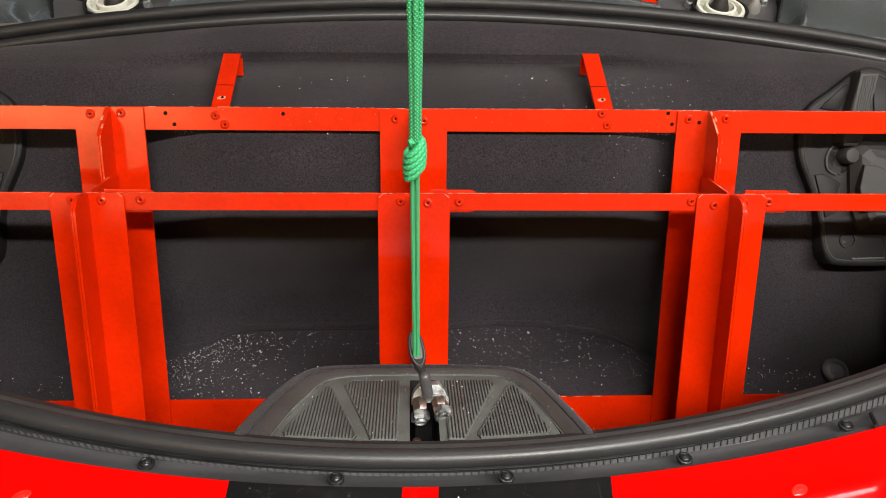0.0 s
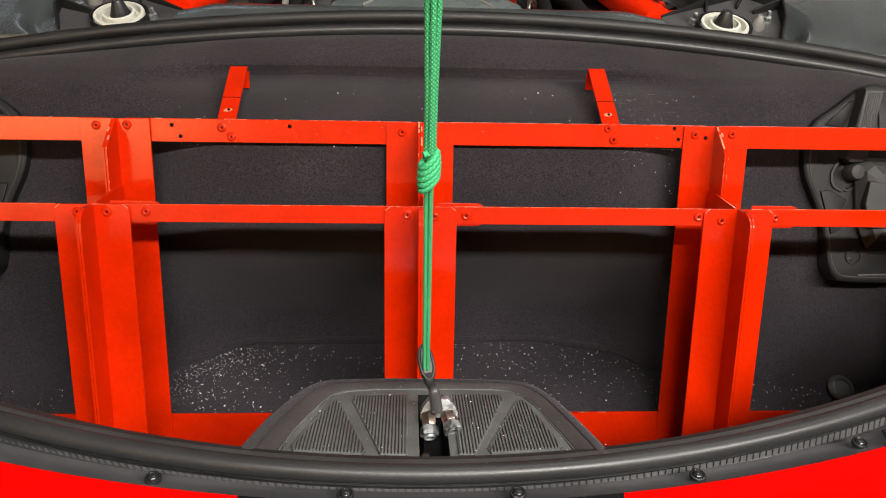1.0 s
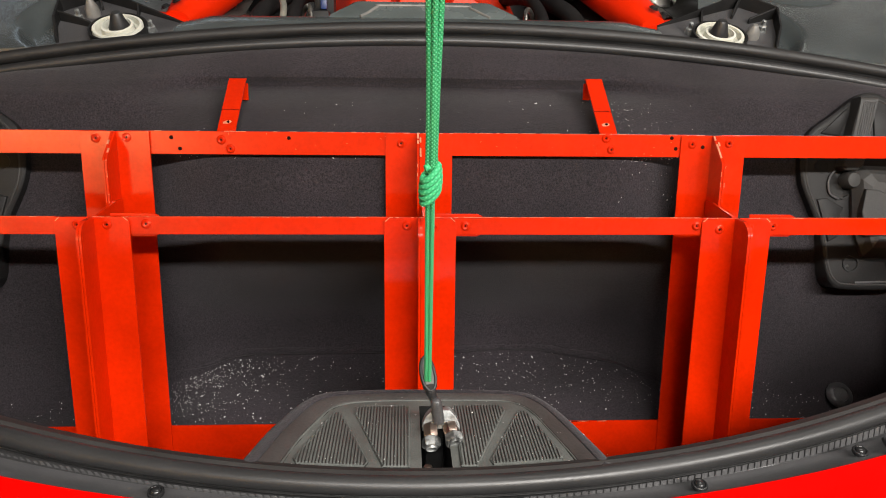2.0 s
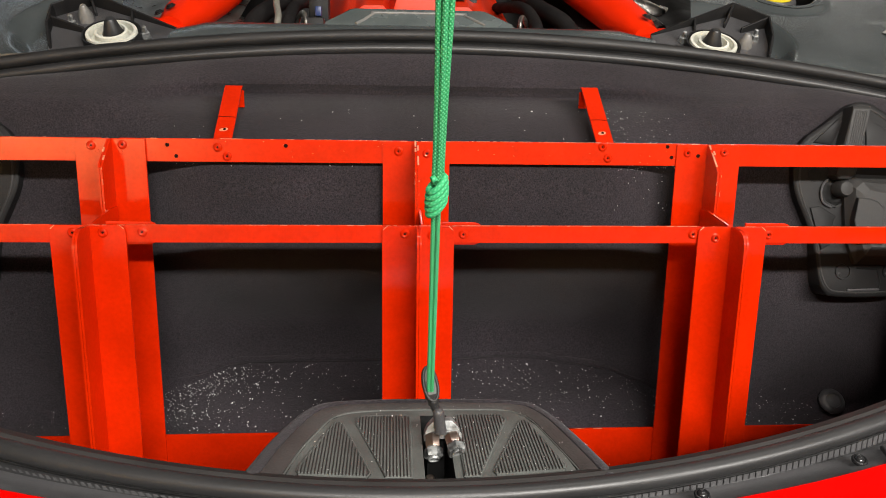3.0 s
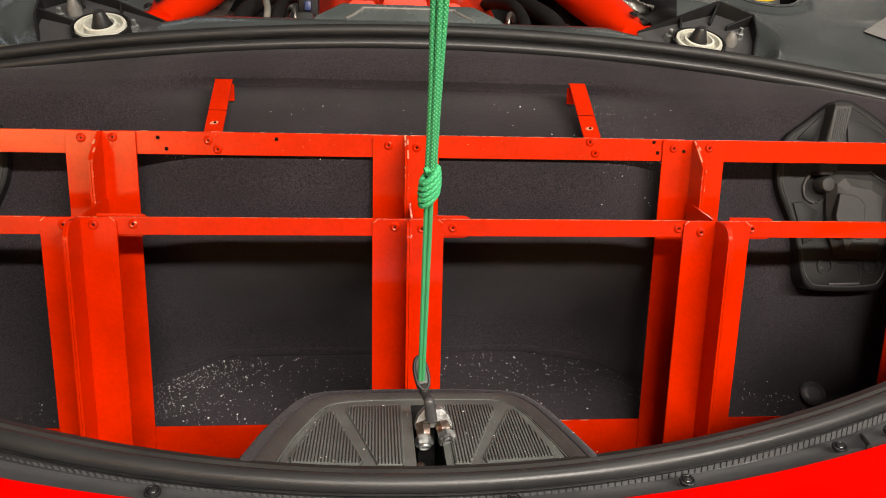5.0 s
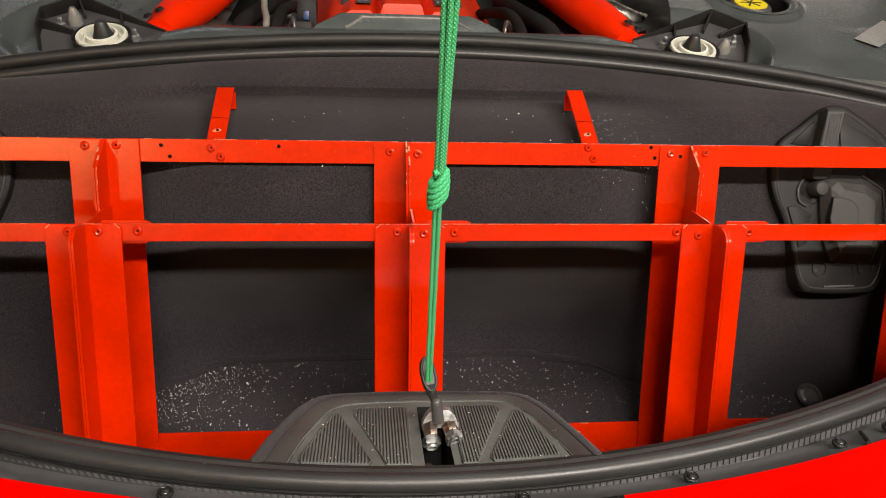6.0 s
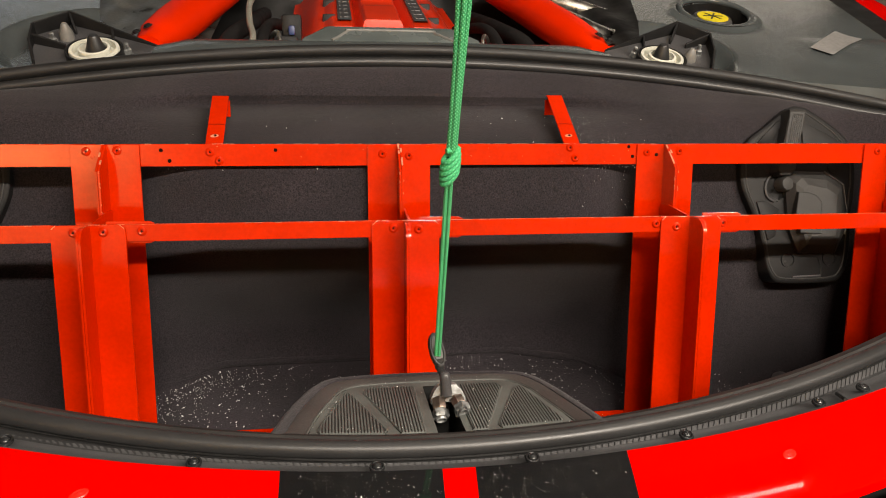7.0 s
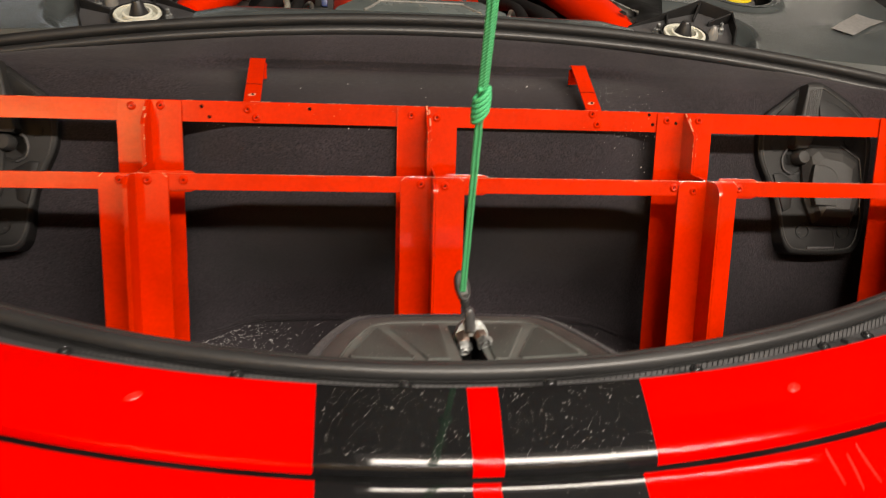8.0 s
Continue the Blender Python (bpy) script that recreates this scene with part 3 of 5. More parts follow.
for s in (-1, 1):
    rows = []
    for j in range(120):
        v = j / 119
        row = []
        for i in range(150):
            u = i / 149
            yy = 1.30 + v * 0.58
            inner = 0.37 + 0.13 * smooth(1.34, 1.42, yy) + 0.26 * max(0, yy - 1.42)
            outer = 1.045 + 0.10 * (yy - 1.5)
            ax = inner + (outer - inner) * u
            y = yy - 0.1 * ax * ax * (1 - v) ** 3
            row.append(Vector((s * ax, y, bay_height(s * ax, y))))
        rows.append(row)
    rows.insert(0, [p + Vector((0, -0.002, -0.06)) for p in rows[0]])
    cov = grid(rows)
    if s > 0:
        gone = [v for v in cov.verts if math.hypot(v.co.x - 0.717, (v.co.y - 1.562) * 1.08) < 0.070]
        bmesh.ops.delete(cov, geom=gone, context="VERTS")
    part("bay_cover", cov, GREY, car, "slate grey plastic engine bay cover")
    # left panel is dull metal, right panel near black
    part("heat_shield", grid([[Vector((s * x, y, 1.285 + 0.36 * (y - 1.45) + 0.06 * (x - 0.4) + 0.005 * math.sin(x * 60 + 1.5 * y))) for x in [0.36 + 0.011 * i for i in range(36)]] for y in (1.42, 1.5, 1.6, 1.7, 1.85, 2.0, 2.15, 2.3)]), SHIELD if s < 0 else DARK, car, "heat shield panel, dull metal left, near black right")
# middle shelf behind the rolled edge
shelf_rows = []
for f, dz in ((0.0, 0.0), (0.3, 0.006), (0.7, 0.004), (0.96, 0.001), (1.0, -0.001), (1.02, -0.012), (1.03, -0.06)):
    row = []
    for i in range(33):
        x = i * 0.0245 - 0.392
        rear = Vector((x, 1.303 - 0.10 * x * x, 1.332 - 0.122 * x * x + 0.0085 * x))
        front = Vector((x, 1.353, 1.3465 - 0.012 * smooth(0.33, 0.40, abs(x))))
        row.append(rear.lerp(front, f) + Vector((0, 0, dz)))
    shelf_rows.append(row)
part("bay_cover", grid(shelf_rows), GREY, car, "slate grey plastic engine bay cover")
cross = prism([(-0.155, 0), (-0.148, 0.012), (-0.112, 0.055), (-0.104, 0.058), (0.112, 0.058), (0.120, 0.055), (0.160, 0.012), (0.168, 0)], 0.02, Matrix.Translation((0, 1.340, 1.345)) @ Matrix.Rotation(radians(33), 4, "X") @ Matrix.Translation((0, 0, -0.02)), 0.004)
cross_ob = part("crossmember_cover", cross, CROSS, car, "grey plastic crossmember cover")
ridge = spline([(-0.100, 0.004, 0.0005), (-0.088, 0.016, 0.0005), (-0.073, 0.036, 0.0005), (-0.062, 0.041, 0.0005), (0.072, 0.041, 0.0005), (0.084, 0.035, 0.0005), (0.114, 0.006, 0.0005)], 5)
bm = sweep(ridge, 0.0026, 8)
bm.transform(Matrix.Translation((0, 1.340, 1.345)) @ Matrix.Rotation(radians(33), 4, "X"))
# lighter than the cover: the ridge's gloss highlight is in its colour
part("ridge", bm, STOP, cross_ob, "ridge, its glossy highlight put in as light grey")
# paper label on the bay cover
LABEL = [Vector((0.833, 1.390, 0)), Vector((0.858, 1.352, 0)), Vector((0.975, 1.431, 0)), Vector((0.945, 1.479, 0))]
lab = []
for v in (0, 0.5, 1):
    row = []
    for u in (0, 0.5, 1):
        q = LABEL[0].lerp(LABEL[1], v).lerp(LABEL[3].lerp(LABEL[2], v), u)
        row.append(Vector((q.x, q.y, bay_height(q.x, q.y) + 0.004)))
    lab.append(row)
part("label", grid(lab), STICKER, car, "grey paper label")
part("bulkhead", block(-1.05, 1.05, 2.35, 2.40, 0.9, 1.72, 0.01), DARK, car, "black bulkhead ahead of the engine")
part("bay_floor", block(-0.98, 0.98, 1.38, 2.35, 0.95, 1.0, 0.0), DARK, car)
CAP = Vector((0.712, 1.570, 1.410))
UP = Vector((0, -0.42, 0.907))
cap = base("filler_cap", CAP, "black filler cap with a yellow printed disc", "cap")
part("well", lathe([(0.0725, 0.050), (0.069, -0.05), (0.0005, -0.052)], aim(Vector((0.717, 1.568, 1.388)), Vector((0, -0.43, 0.90))), 40, ends=False), DARK, cap, "dark well in the cover")
rim_line = []
for i in range(48):
    a = 2 * math.pi * i / 48
    x, y = 0.717 + 0.0745 * math.cos(a), 1.562 + 0.0690 * math.sin(a)
    rim_line.append(Vector((x, y, bay_height(0.717 + (x - 0.717) * 1.15, 1.562 + (y - 1.562) * 1.15) - 0.002)))
part("well_rim", sweep(rim_line, 0.0075, 10, closed=True), GREY, cap, "rounded grey rim of the well")
part("body", lathe([(0.040, -0.045), (0.040, -0.01), (0.043, 0.002), (0.043, 0.016), (0.040, 0.021), (0.038, 0.023), (0.037, 0.021), (0.0005, 0.021)], aim(CAP, UP), 28), TRIM, cap)
part("disc", lathe([(0.0330, 0.0215), (0.0330, 0.0235), (0.0005, 0.0237)], aim(CAP, UP), 28), YELLOW, cap, "yellow printed disc")
bm = bmesh.new()
for a in (0, 60, 120):
    bmesh.ops.create_cube(bm, size=1, matrix=aim(CAP, UP, a) @ Matrix.Translation((0, 0, 0.0242)) @ Matrix.Diagonal((0.044, 0.0035, 0.0008, 1)))
part("mark", bm, DARK, cap)


# ---- shock mounts ----
def shock_mount(s):
    """A tilted plate walled by tapering ribs, with a cup, a nylon ring and a rubber rod cap; u counts outwards."""
    at = Vector((-0.494, 1.356, 1.3105) if s < 0 else (0.508, 1.357, 1.313))
    tilt = Matrix.Translation(at) @ Matrix.Rotation(radians(31), 4, "X")
    small = tilt @ Matrix.Diagonal((0.72, 0.72, 1, 1))
    thing = base("shock_mount", at, "black shock absorber mount with white nylon ring", "shock mount", "rear shock mounts")
    apex, corner, low, tail = ((0.066, 0.121), (0.116, 0.078), (0.108, 0.022), (-0.096, 0.040)) if s < 0 else ((0.076, 0.130), (0.128, 0.087), (0.112, 0.022), (-0.093, 0.050))

    def P(u, v, w=0):
        return tilt @ Vector((s * u, v, w))
    plate = [tail, apex, corner, low, (0.085, -0.062), (-0.07, -0.062), (-0.105, -0.02)]
    part("plate", prism([(s * u, v) for u, v in plate], 0.004, tilt, 0.0), TRIM, thing)

    def wall(p, q, h0, h1, th=0.004):
        d = (Vector((*q, 0)) - Vector((*p, 0))).normalized()
        nrm = Vector((-d.y, d.x, 0)) * th
        bm = bmesh.new()
        vs = []
        for (u, v), h in ((p, h0), (q, h1)):
            for side in (-0.5, 0.5):
                for w in (0.0, h):
                    vs.append(bm.verts.new(P(u + nrm.x * side, v + nrm.y * side, w)))
        bmesh.ops.convex_hull(bm, input=vs)
        soft(bm, 0.0008, 1)
        return part("rib", bm, HINGE, thing)
    mid = (apex[0] * 0.52 + tail[0] * 0.48, apex[1] * 0.52 + tail[1] * 0.48)
    wall(tail, apex, 0.006, 0.030)
    wall(apex, corner, 0.030, 0.027)
    wall(corner, low, 0.027, 0.024)
    wall(low, (0.09, -0.03), 0.024, 0.014)
    wall(apex, (0.049, 0.082), 0.029, 0.012)
    wall(corner, (0.074, 0.066), 0.026, 0.014) if s > 0 else wall((0.110, 0.046), (0.052, 0.024), 0.022, 0.014)
    wall(mid, (mid[0] - 0.006, mid[1] - 0.028), 0.018, 0.010)
    part("cup", lathe([(0.064, 0), (0.064, 0.019), (0.0600, 0.019), (0.056, 0.004), (0.0005, 0.004)], small, 36), HINGE, thing)
    part("ring", lathe([(0.0560, 0.004), (0.0560, 0.017), (0.0545, 0.020), (0.0480, 0.020), (0.0465, 0.009), (0.037, 0.007), (0.0355, 0.021), (0.0300, 0.022), (0.0280, 0.010), (0.0005, 0.010)], small, 44), WHITE, thing, "white nylon ring")
    part("rod_cap", lathe([(0.0235, 0.013), (0.0235, 0.018), (0.0185, 0.026), (0.0125, 0.040), (0.0095, 0.043), (0.0005, 0.043)], small @ Matrix.Translation((-s * 0.004, 0, 0)), 22), RUBBER, thing, "black rubber rod cap")
    for u, v in ((-0.049, 0.012), (0.078, 0.046)) if s < 0 else ((-0.043, 0.028), (0.089, 0.040)):
        part("nut", lathe([(0.0095, 0.003), (0.0095, 0.006), (0.0075, 0.006), (0.0075, 0.013), (0.0055, 0.0145), (0.004, 0.0145), (0.004, 0.023), (0.003, 0.024), (0.0004, 0.024)], tilt @ Matrix.Translation((s * u, v, 0)), 6), STEEL, thing, "zinc-plated nut on a stud")
    u, v, h = (0.060, 0.064, 0.031) if s < 0 else (0.064, 0.016, 0.026)
    part("stop", lathe([(0.0125, 0.003), (0.0115, h * 0.55), (0.0055, h), (0.0040, h + 0.002), (0.0005, h + 0.002)], tilt @ Matrix.Translation((s * u, v, 0)), 14), STOP, thing, "light grey conical stop")


for s in (-1, 1):
    shock_mount(s)

# ---- red strut braces ----
for s in (-1, 1):
    a, b = Vector((s * 0.442, 1.500, 1.345)), Vector((s * 0.294, 2.30, 1.648))
    brace = base("strut_brace", a, "bright red tubular strut brace over the engine", "strut brace", "red strut braces")
    line = [a.lerp(b, i / 12) for i in range(13)]
    rad = [0.024, 0.041, 0.047] + [0.049] * 10
    part("tube", sweep(line, rad, 20, section=[(1.05 * math.cos(k * math.pi / 10), 0.8 * math.sin(k * math.pi / 10)) for k in range(20)], up=(0, 0, 1)), BRACE_RED, brace)
    part("foot", block(-0.036, 0.036, -0.03, 0.03, -0.006, 0.006, 0.004, Matrix.Translation(a + Vector((s * 0.012, -0.006, 0.002))) @ Matrix.Rotation(radians(-s * 32), 4, "Z") @ Matrix.Rotation(radians(20), 4, "X")), BRACE_RED, brace)
    for du, dv, dw in ((0.000, 0.012, 0.036), (0.019, 0.004, 0.024)):
        c = a + Vector((s * du, dv, dw))
        part("bolt", lathe([(0.0095, 0), (0.0095, 0.0015), (0.0068, 0.0015), (0.0068, 0.004), (0.0052, 0.005), (0.0035, 0.003), (0.0004, 0.003)], aim(c, (s * 0.35, -0.35, 0.85)), 12), HINGE, brace, "black socket bolt")

# ---- engine ----
engine = base("engine", (0, 1.85, 1.0), "engine with bright red covers and dark hoses", "engine")


def engine_height(x, y):
    ax = abs(x - 0.007)
    z = 1.385 + 0.32 * (y - 1.60)
    z += 0.028 * (1 - smooth(0.036, 0.048, ax)) + 0.014 * (1 - smooth(0.10, 0.125, ax)) * smooth(0.05, 0.06, ax)
    z -= 0.055 * smooth(0.13, 0.20, ax) + 0.010 * smooth(0.045, 0.05, ax) * (1 - smooth(0.055, 0.065, ax))
    z -= 0.008 * (1 - smooth(0.03, 0.036, abs(y - 1.80))) * (1 - smooth(0.036, 0.048, ax))
    return z


rows = [[Vector((x, y, engine_height(x, y))) for x in [-0.205 + i * 0.0043 + 0.01 for i in range(96)]] for y in [1.60 + j * 0.0155 for j in range(38)]]
rows.insert(0, [p + Vector((0, -0.004, -0.12)) for p in rows[0]])
cover = part("intake_cover", grid(rows), ENGINE_RED, engine, "glossy red ribbed intake cover")
for s in (-1, 1):
    strip_rows = [[Vector((0.01 + s * (0.066 + 0.030 * u), y, engine_height(0.01 + s * 0.08, y) + 0.0045 - 0.004 * (abs(u - 0.5) > 0.49))) for u in (0, 0.01, 0.25, 0.5, 0.75, 0.99, 1)] for y in [1.64 + j * 0.03 for j in range(18)]]
    sr = part("cover_strip", grid(strip_rows), TRIM, cover, "black strip with unreadable grey lettering")
    for j in range(9):
        y = 1.665 + j * 0.042
        bars = bmesh.new()
        for k, (du, w) in enumerate(((-0.008, 0.004), (0.004, 0.010))):
            bmesh.ops.create_cube(bars, size=1, matrix=Matrix.Translation((0.01 + s * 0.081 + du, y, engine_height(0.01 + s * 0.08, y) + 0.0052)) @ Matrix.Rotation(radians(12), 4, "X") @ Matrix.Diagonal((w, 0.018 if k == 0 else 0.005, 0.001, 1)))
        part("letter_bar", bars, LETTER, sr, smooth=False)
    for y in (1.70, 1.86):
        part("clip_block", block(0.01 + s * 0.10, 0.01 + s * 0.128, y, y + 0.05, engine_height(0.12, y) - 0.05, engine_height(0.01 + s * 0.105, y) + 0.004, 0.004), HINGE, cover)
part("block", block(-0.36, 0.38, 1.55, 2.2, 1.0, 1.29, 0.02), DARK, engine)


def hose(points, r, material, label=""):
    return part("hose", sweep(spline(points, 8), r, 12), material, engine, label)


for s in (-1, 1):
    hose([(s * 0.24, 1.45, 1.22), (s * 0.235, 1.50, 1.34), (s * 0.225, 1.62, 1.40), (s * 0.20, 1.85, 1.42)], 0.012, HOSE, "black rubber hose")
    hose([(s * 0.30, 1.46, 1.24), (s * 0.305, 1.54, 1.35), (s * 0.27, 1.70, 1.41), (s * 0.26, 1.95, 1.46)], 0.017, HOSE)
    hose([(s * 0.18, 1.50, 1.24), (s * 0.19, 1.56, 1.33), (s * 0.21, 1.64, 1.36), (s * 0.25, 1.66, 1.30)], 0.009, HOSE, "black rubber hose")
    hose([(s * 0.36, 1.47, 1.18), (s * 0.35, 1.60, 1.32), (s * 0.37, 1.78, 1.36), (s * 0.45, 2.0, 1.40)], 0.024, PIPE, "dull grey pipe")
    hose([(s * 0.20, 1.47, 1.20), (s * 0.198, 1.50, 1.355), (s * 0.215, 1.54, 1.37), (s * 0.235, 1.55, 1.30)], 0.0045, PIPE, "thin silver pipe")
hose([(-0.246, 1.44, 1.25), (-0.248, 1.48, 1.34), (-0.250, 1.515, 1.372), (-0.259, 1.56, 1.397), (-0.264, 1.62, 1.440), (-0.26, 1.75, 1.48)], 0.0062, BRAID, "braided steel hose")
hose([(0.62, 1.86, 1.40), (0.545, 1.80, 1.405), (0.475, 1.83, 1.44), (0.40, 1.95, 1.50)], 0.030, PIPE, "crinkled foil-wrapped pipe")
hose([(0.70, 2.05, 1.47), (0.58, 2.03, 1.50), (0.46, 2.08, 1.54)], 0.022, PIPE, "crinkled foil-wrapped pipe")
hose([(0.50, 1.60, 1.36), (0.47, 1.66, 1.40), (0.455, 1.70, 1.415)], 0.016, PIPE, "silver pipe stub")
part("sensor", block(-0.205, -0.165, 1.50, 1.545, 1.32, 1.368, 0.006), DARK, engine)
part("plug", block(-0.196, -0.158, 1.530, 1.572, 1.36, 1.412, 0.006), DARK, engine, "black cable plug")
part("connector", block(-0.182, -0.170, 1.508, 1.522, 1.370, 1.388, 0.003), BLUE, engine, "blue plug")
for s in (-1, 1):
    part("coil", block(s * 0.22, s * 0.29, 1.60, 1.80, 1.27, 1.35, 0.012), GREY, engine)

# ---- latch cover on the sill ----
latch = base("latch_cover", (0, 0.66, 0.90), "black ribbed plastic latch cover with carpeted rim", "latch cover")
OUT = spline([(x, y, 0) for x, y in ((-0.1735, 0.605), (-0.1653, 0.637), (-0.155, 0.680), (-0.1428, 0.7174), (-0.131, 0.745), (-0.1176, 0.7610), (-0.095, 0.7675), (-0.0345, 0.7703), (0.05, 0.7670), (0.090, 0.7605), (0.1068, 0.7512), (0.120, 0.727), (0.1318, 0.691), (0.1455, 0.636), (0.152, 0.605))], 4)
INN = spline([(x, y, 0) for x, y in ((-0.136, 0.600), (-0.131, 0.632), (-0.122, 0.672), (-0.110, 0.708), (-0.102, 0.729), (-0.093, 0.740), (-0.075, 0.7475), (-0.034, 0.7505), (0.045, 0.7495), (0.070, 0.7475), (0.084, 0.7405), (0.096, 0.722), (0.105, 0.688), (0.118, 0.632), (0.1225, 0.600))], 4)
SILL = 0.9355  # height of the insert's face
rim_rows = [[p + Vector((0, 0, 0.80)) for p in OUT], [p + Vector((0, 0.001, 0.925)) for p in OUT], [p + Vector((0, 0, 0.934)) for p in OUT]]
rim_rows += [[p.lerp(q, f) + Vector((0, 0, z)) for p, q in zip(OUT, INN)] for f, z in ((0.06, 0.9385), (0.18, 0.9410), (0.32, 0.9415), (0.42, 0.9405), (0.46, 0.9380))]
part("rim", grid(rim_rows), CARPET, latch, "carpeted rim")
ramp_rows = [[p.lerp(q, f) + Vector((0, 0, z)) for p, q in zip(OUT, INN)] for f, z in ((0.40, 0.9370), (0.46, 0.9395), (0.53, 0.9398), (0.72, 0.9385), (0.86, 0.9376), (0.93, 0.9368), (0.95, 0.9350))]
part("ramp", grid(ramp_rows), RAMP, latch, "smooth brown-black inner ramp")
dish = [[p.lerp(q, f) + Vector((0, 0, z)) for p, q in zip(OUT, INN)] for f, z in ((0.92, 0.9345), (0.955, 0.9364), (0.985, 0.9364), (1.0, SILL))]
SLOT = (-0.0134, 0.0125)


def clipped(xa, xb):
    """The insert's face between two x values, as a strip from the sill to the inner rim."""
    def top_y(x):
        for p, q in zip(INN, INN[1:]):
            if p.x <= x <= q.x:
                return p.y + (q.y - p.y) * (x - p.x) / max(1e-6, q.x - p.x)
        return 0.600
    n = 14
    xs_ = [xa + (xb - xa) * i / n for i in range(n + 1)]
    return grid([[Vector((x, 0.598 + (top_y(x) - 0.598) * f, SILL)) for x in xs_] for f in (0, 0.5, 1)])


bm = grid(dish)
for piece in (clipped(-0.136, SLOT[0]), clipped(SLOT[1], 0.1225), grid([[Vector((x, y, SILL)) for x in SLOT] for y in (0.7385, 0.7508)])):
    me = bpy.data.meshes.new("tmp")
    piece.to_mesh(me)
    piece.free()
    bm.from_mesh(me)
    bpy.data.meshes.remove(me)
part("insert", bm, INSERT, latch, "dark grey plastic insert")
part("slot_back", block(SLOT[0] - 0.003, SLOT[1] + 0.003, 0.605, 0.745, 0.86, 0.868, 0), DARK, latch)
for xa, xb in ((SLOT[0] - 0.003, SLOT[0]), (SLOT[1], SLOT[1] + 0.003)):
    part("slot_wall", block(xa, xb, 0.605, 0.742, 0.862, SILL - 0.0004, 0), DARK, latch)
part("slot_wall", block(SLOT[0] - 0.003, SLOT[1] + 0.003, 0.7385, 0.744, 0.862, SILL - 0.0004, 0), DARK, latch)


def ribbed(poly):
    """A field of fine upright ribs inside a polygon, in a thin raised frame with a dark groove round it."""
    field = part("field_frame", sweep(spline([(x, y, SILL + 0.0003) for x, y in poly], 1, closed=True), 0.0013, 6, closed=True), INSERT, latch, "raised frame of a ribbed field")
    cx, cy = sum(p[0] for p in poly) / len(poly), sum(p[1] for p in poly) / len(poly)
    groove = [(cx + (x - cx) * 1.015, cy + (y - cy) * 1.012, SILL - 0.0001) for x, y in poly]
    part("groove", sweep(groove, 0.0007, 5, closed=True), DARK, field)
    part("groove", prism(poly, 0.0004, Matrix.Translation((0, 0, SILL + 0.0001)), 0), RAMP, field)
    x = min(p[0] for p in poly) + 0.0022
    while x < max(p[0] for p in poly) - 0.0015:
        ys = []
        for (xa, ya), (xb, yb) in zip(poly, poly[1:] + poly[:1]):
            if min(xa, xb) <= x < max(xa, xb):
                ys.append(ya + (yb - ya) * (x - xa) / (xb - xa))
        if len(ys) == 2 and abs(ys[0] - ys[1]) > 0.006:
            a, b = min(ys) + 0.0016, max(ys) - 0.0016
            part("rib", block(x - 0.00085, x + 0.00085, a, b, SILL - 0.0010, SILL + 0.0021, 0.0004), INSERT, field)
        x += 0.00295


ribbed([(-0.1225, 0.634), (-0.1180, 0.652), (-0.0985, 0.718), (-0.0945, 0.7265), (-0.0890, 0.7215), (-0.0600, 0.627), (-0.0622, 0.6205), (-0.1200, 0.6270)])
ribbed([(-0.0765, 0.7250), (-0.0750, 0.7340), (-0.0700, 0.7375), (-0.0270, 0.7385), (-0.0235, 0.7345), (-0.0250, 0.6180), (-0.0460, 0.6190)])
ribbed([(0.0200, 0.7345), (0.0235, 0.7385), (0.0640, 0.7375), (0.0690, 0.7330), (0.0700, 0.7240), (0.0330, 0.6180), (0.0205, 0.6180)])
ribbed([(0.1100, 0.634), (0.0930, 0.7160), (0.0885, 0.7250), (0.0830, 0.7200), (0.0462, 0.6270), (0.0480, 0.6205), (0.1075, 0.6270)])
part("latch_bolt", lathe([(0.0042, -0.045), (0.0042, 0.0), (0.0034, 0.0012), (0.0004, 0.0014)], aim((-0.0070, 0.658, 0.913), (0, -0.15, 0.98)), 14), BRASS, latch, "yellowed zinc latch pin")


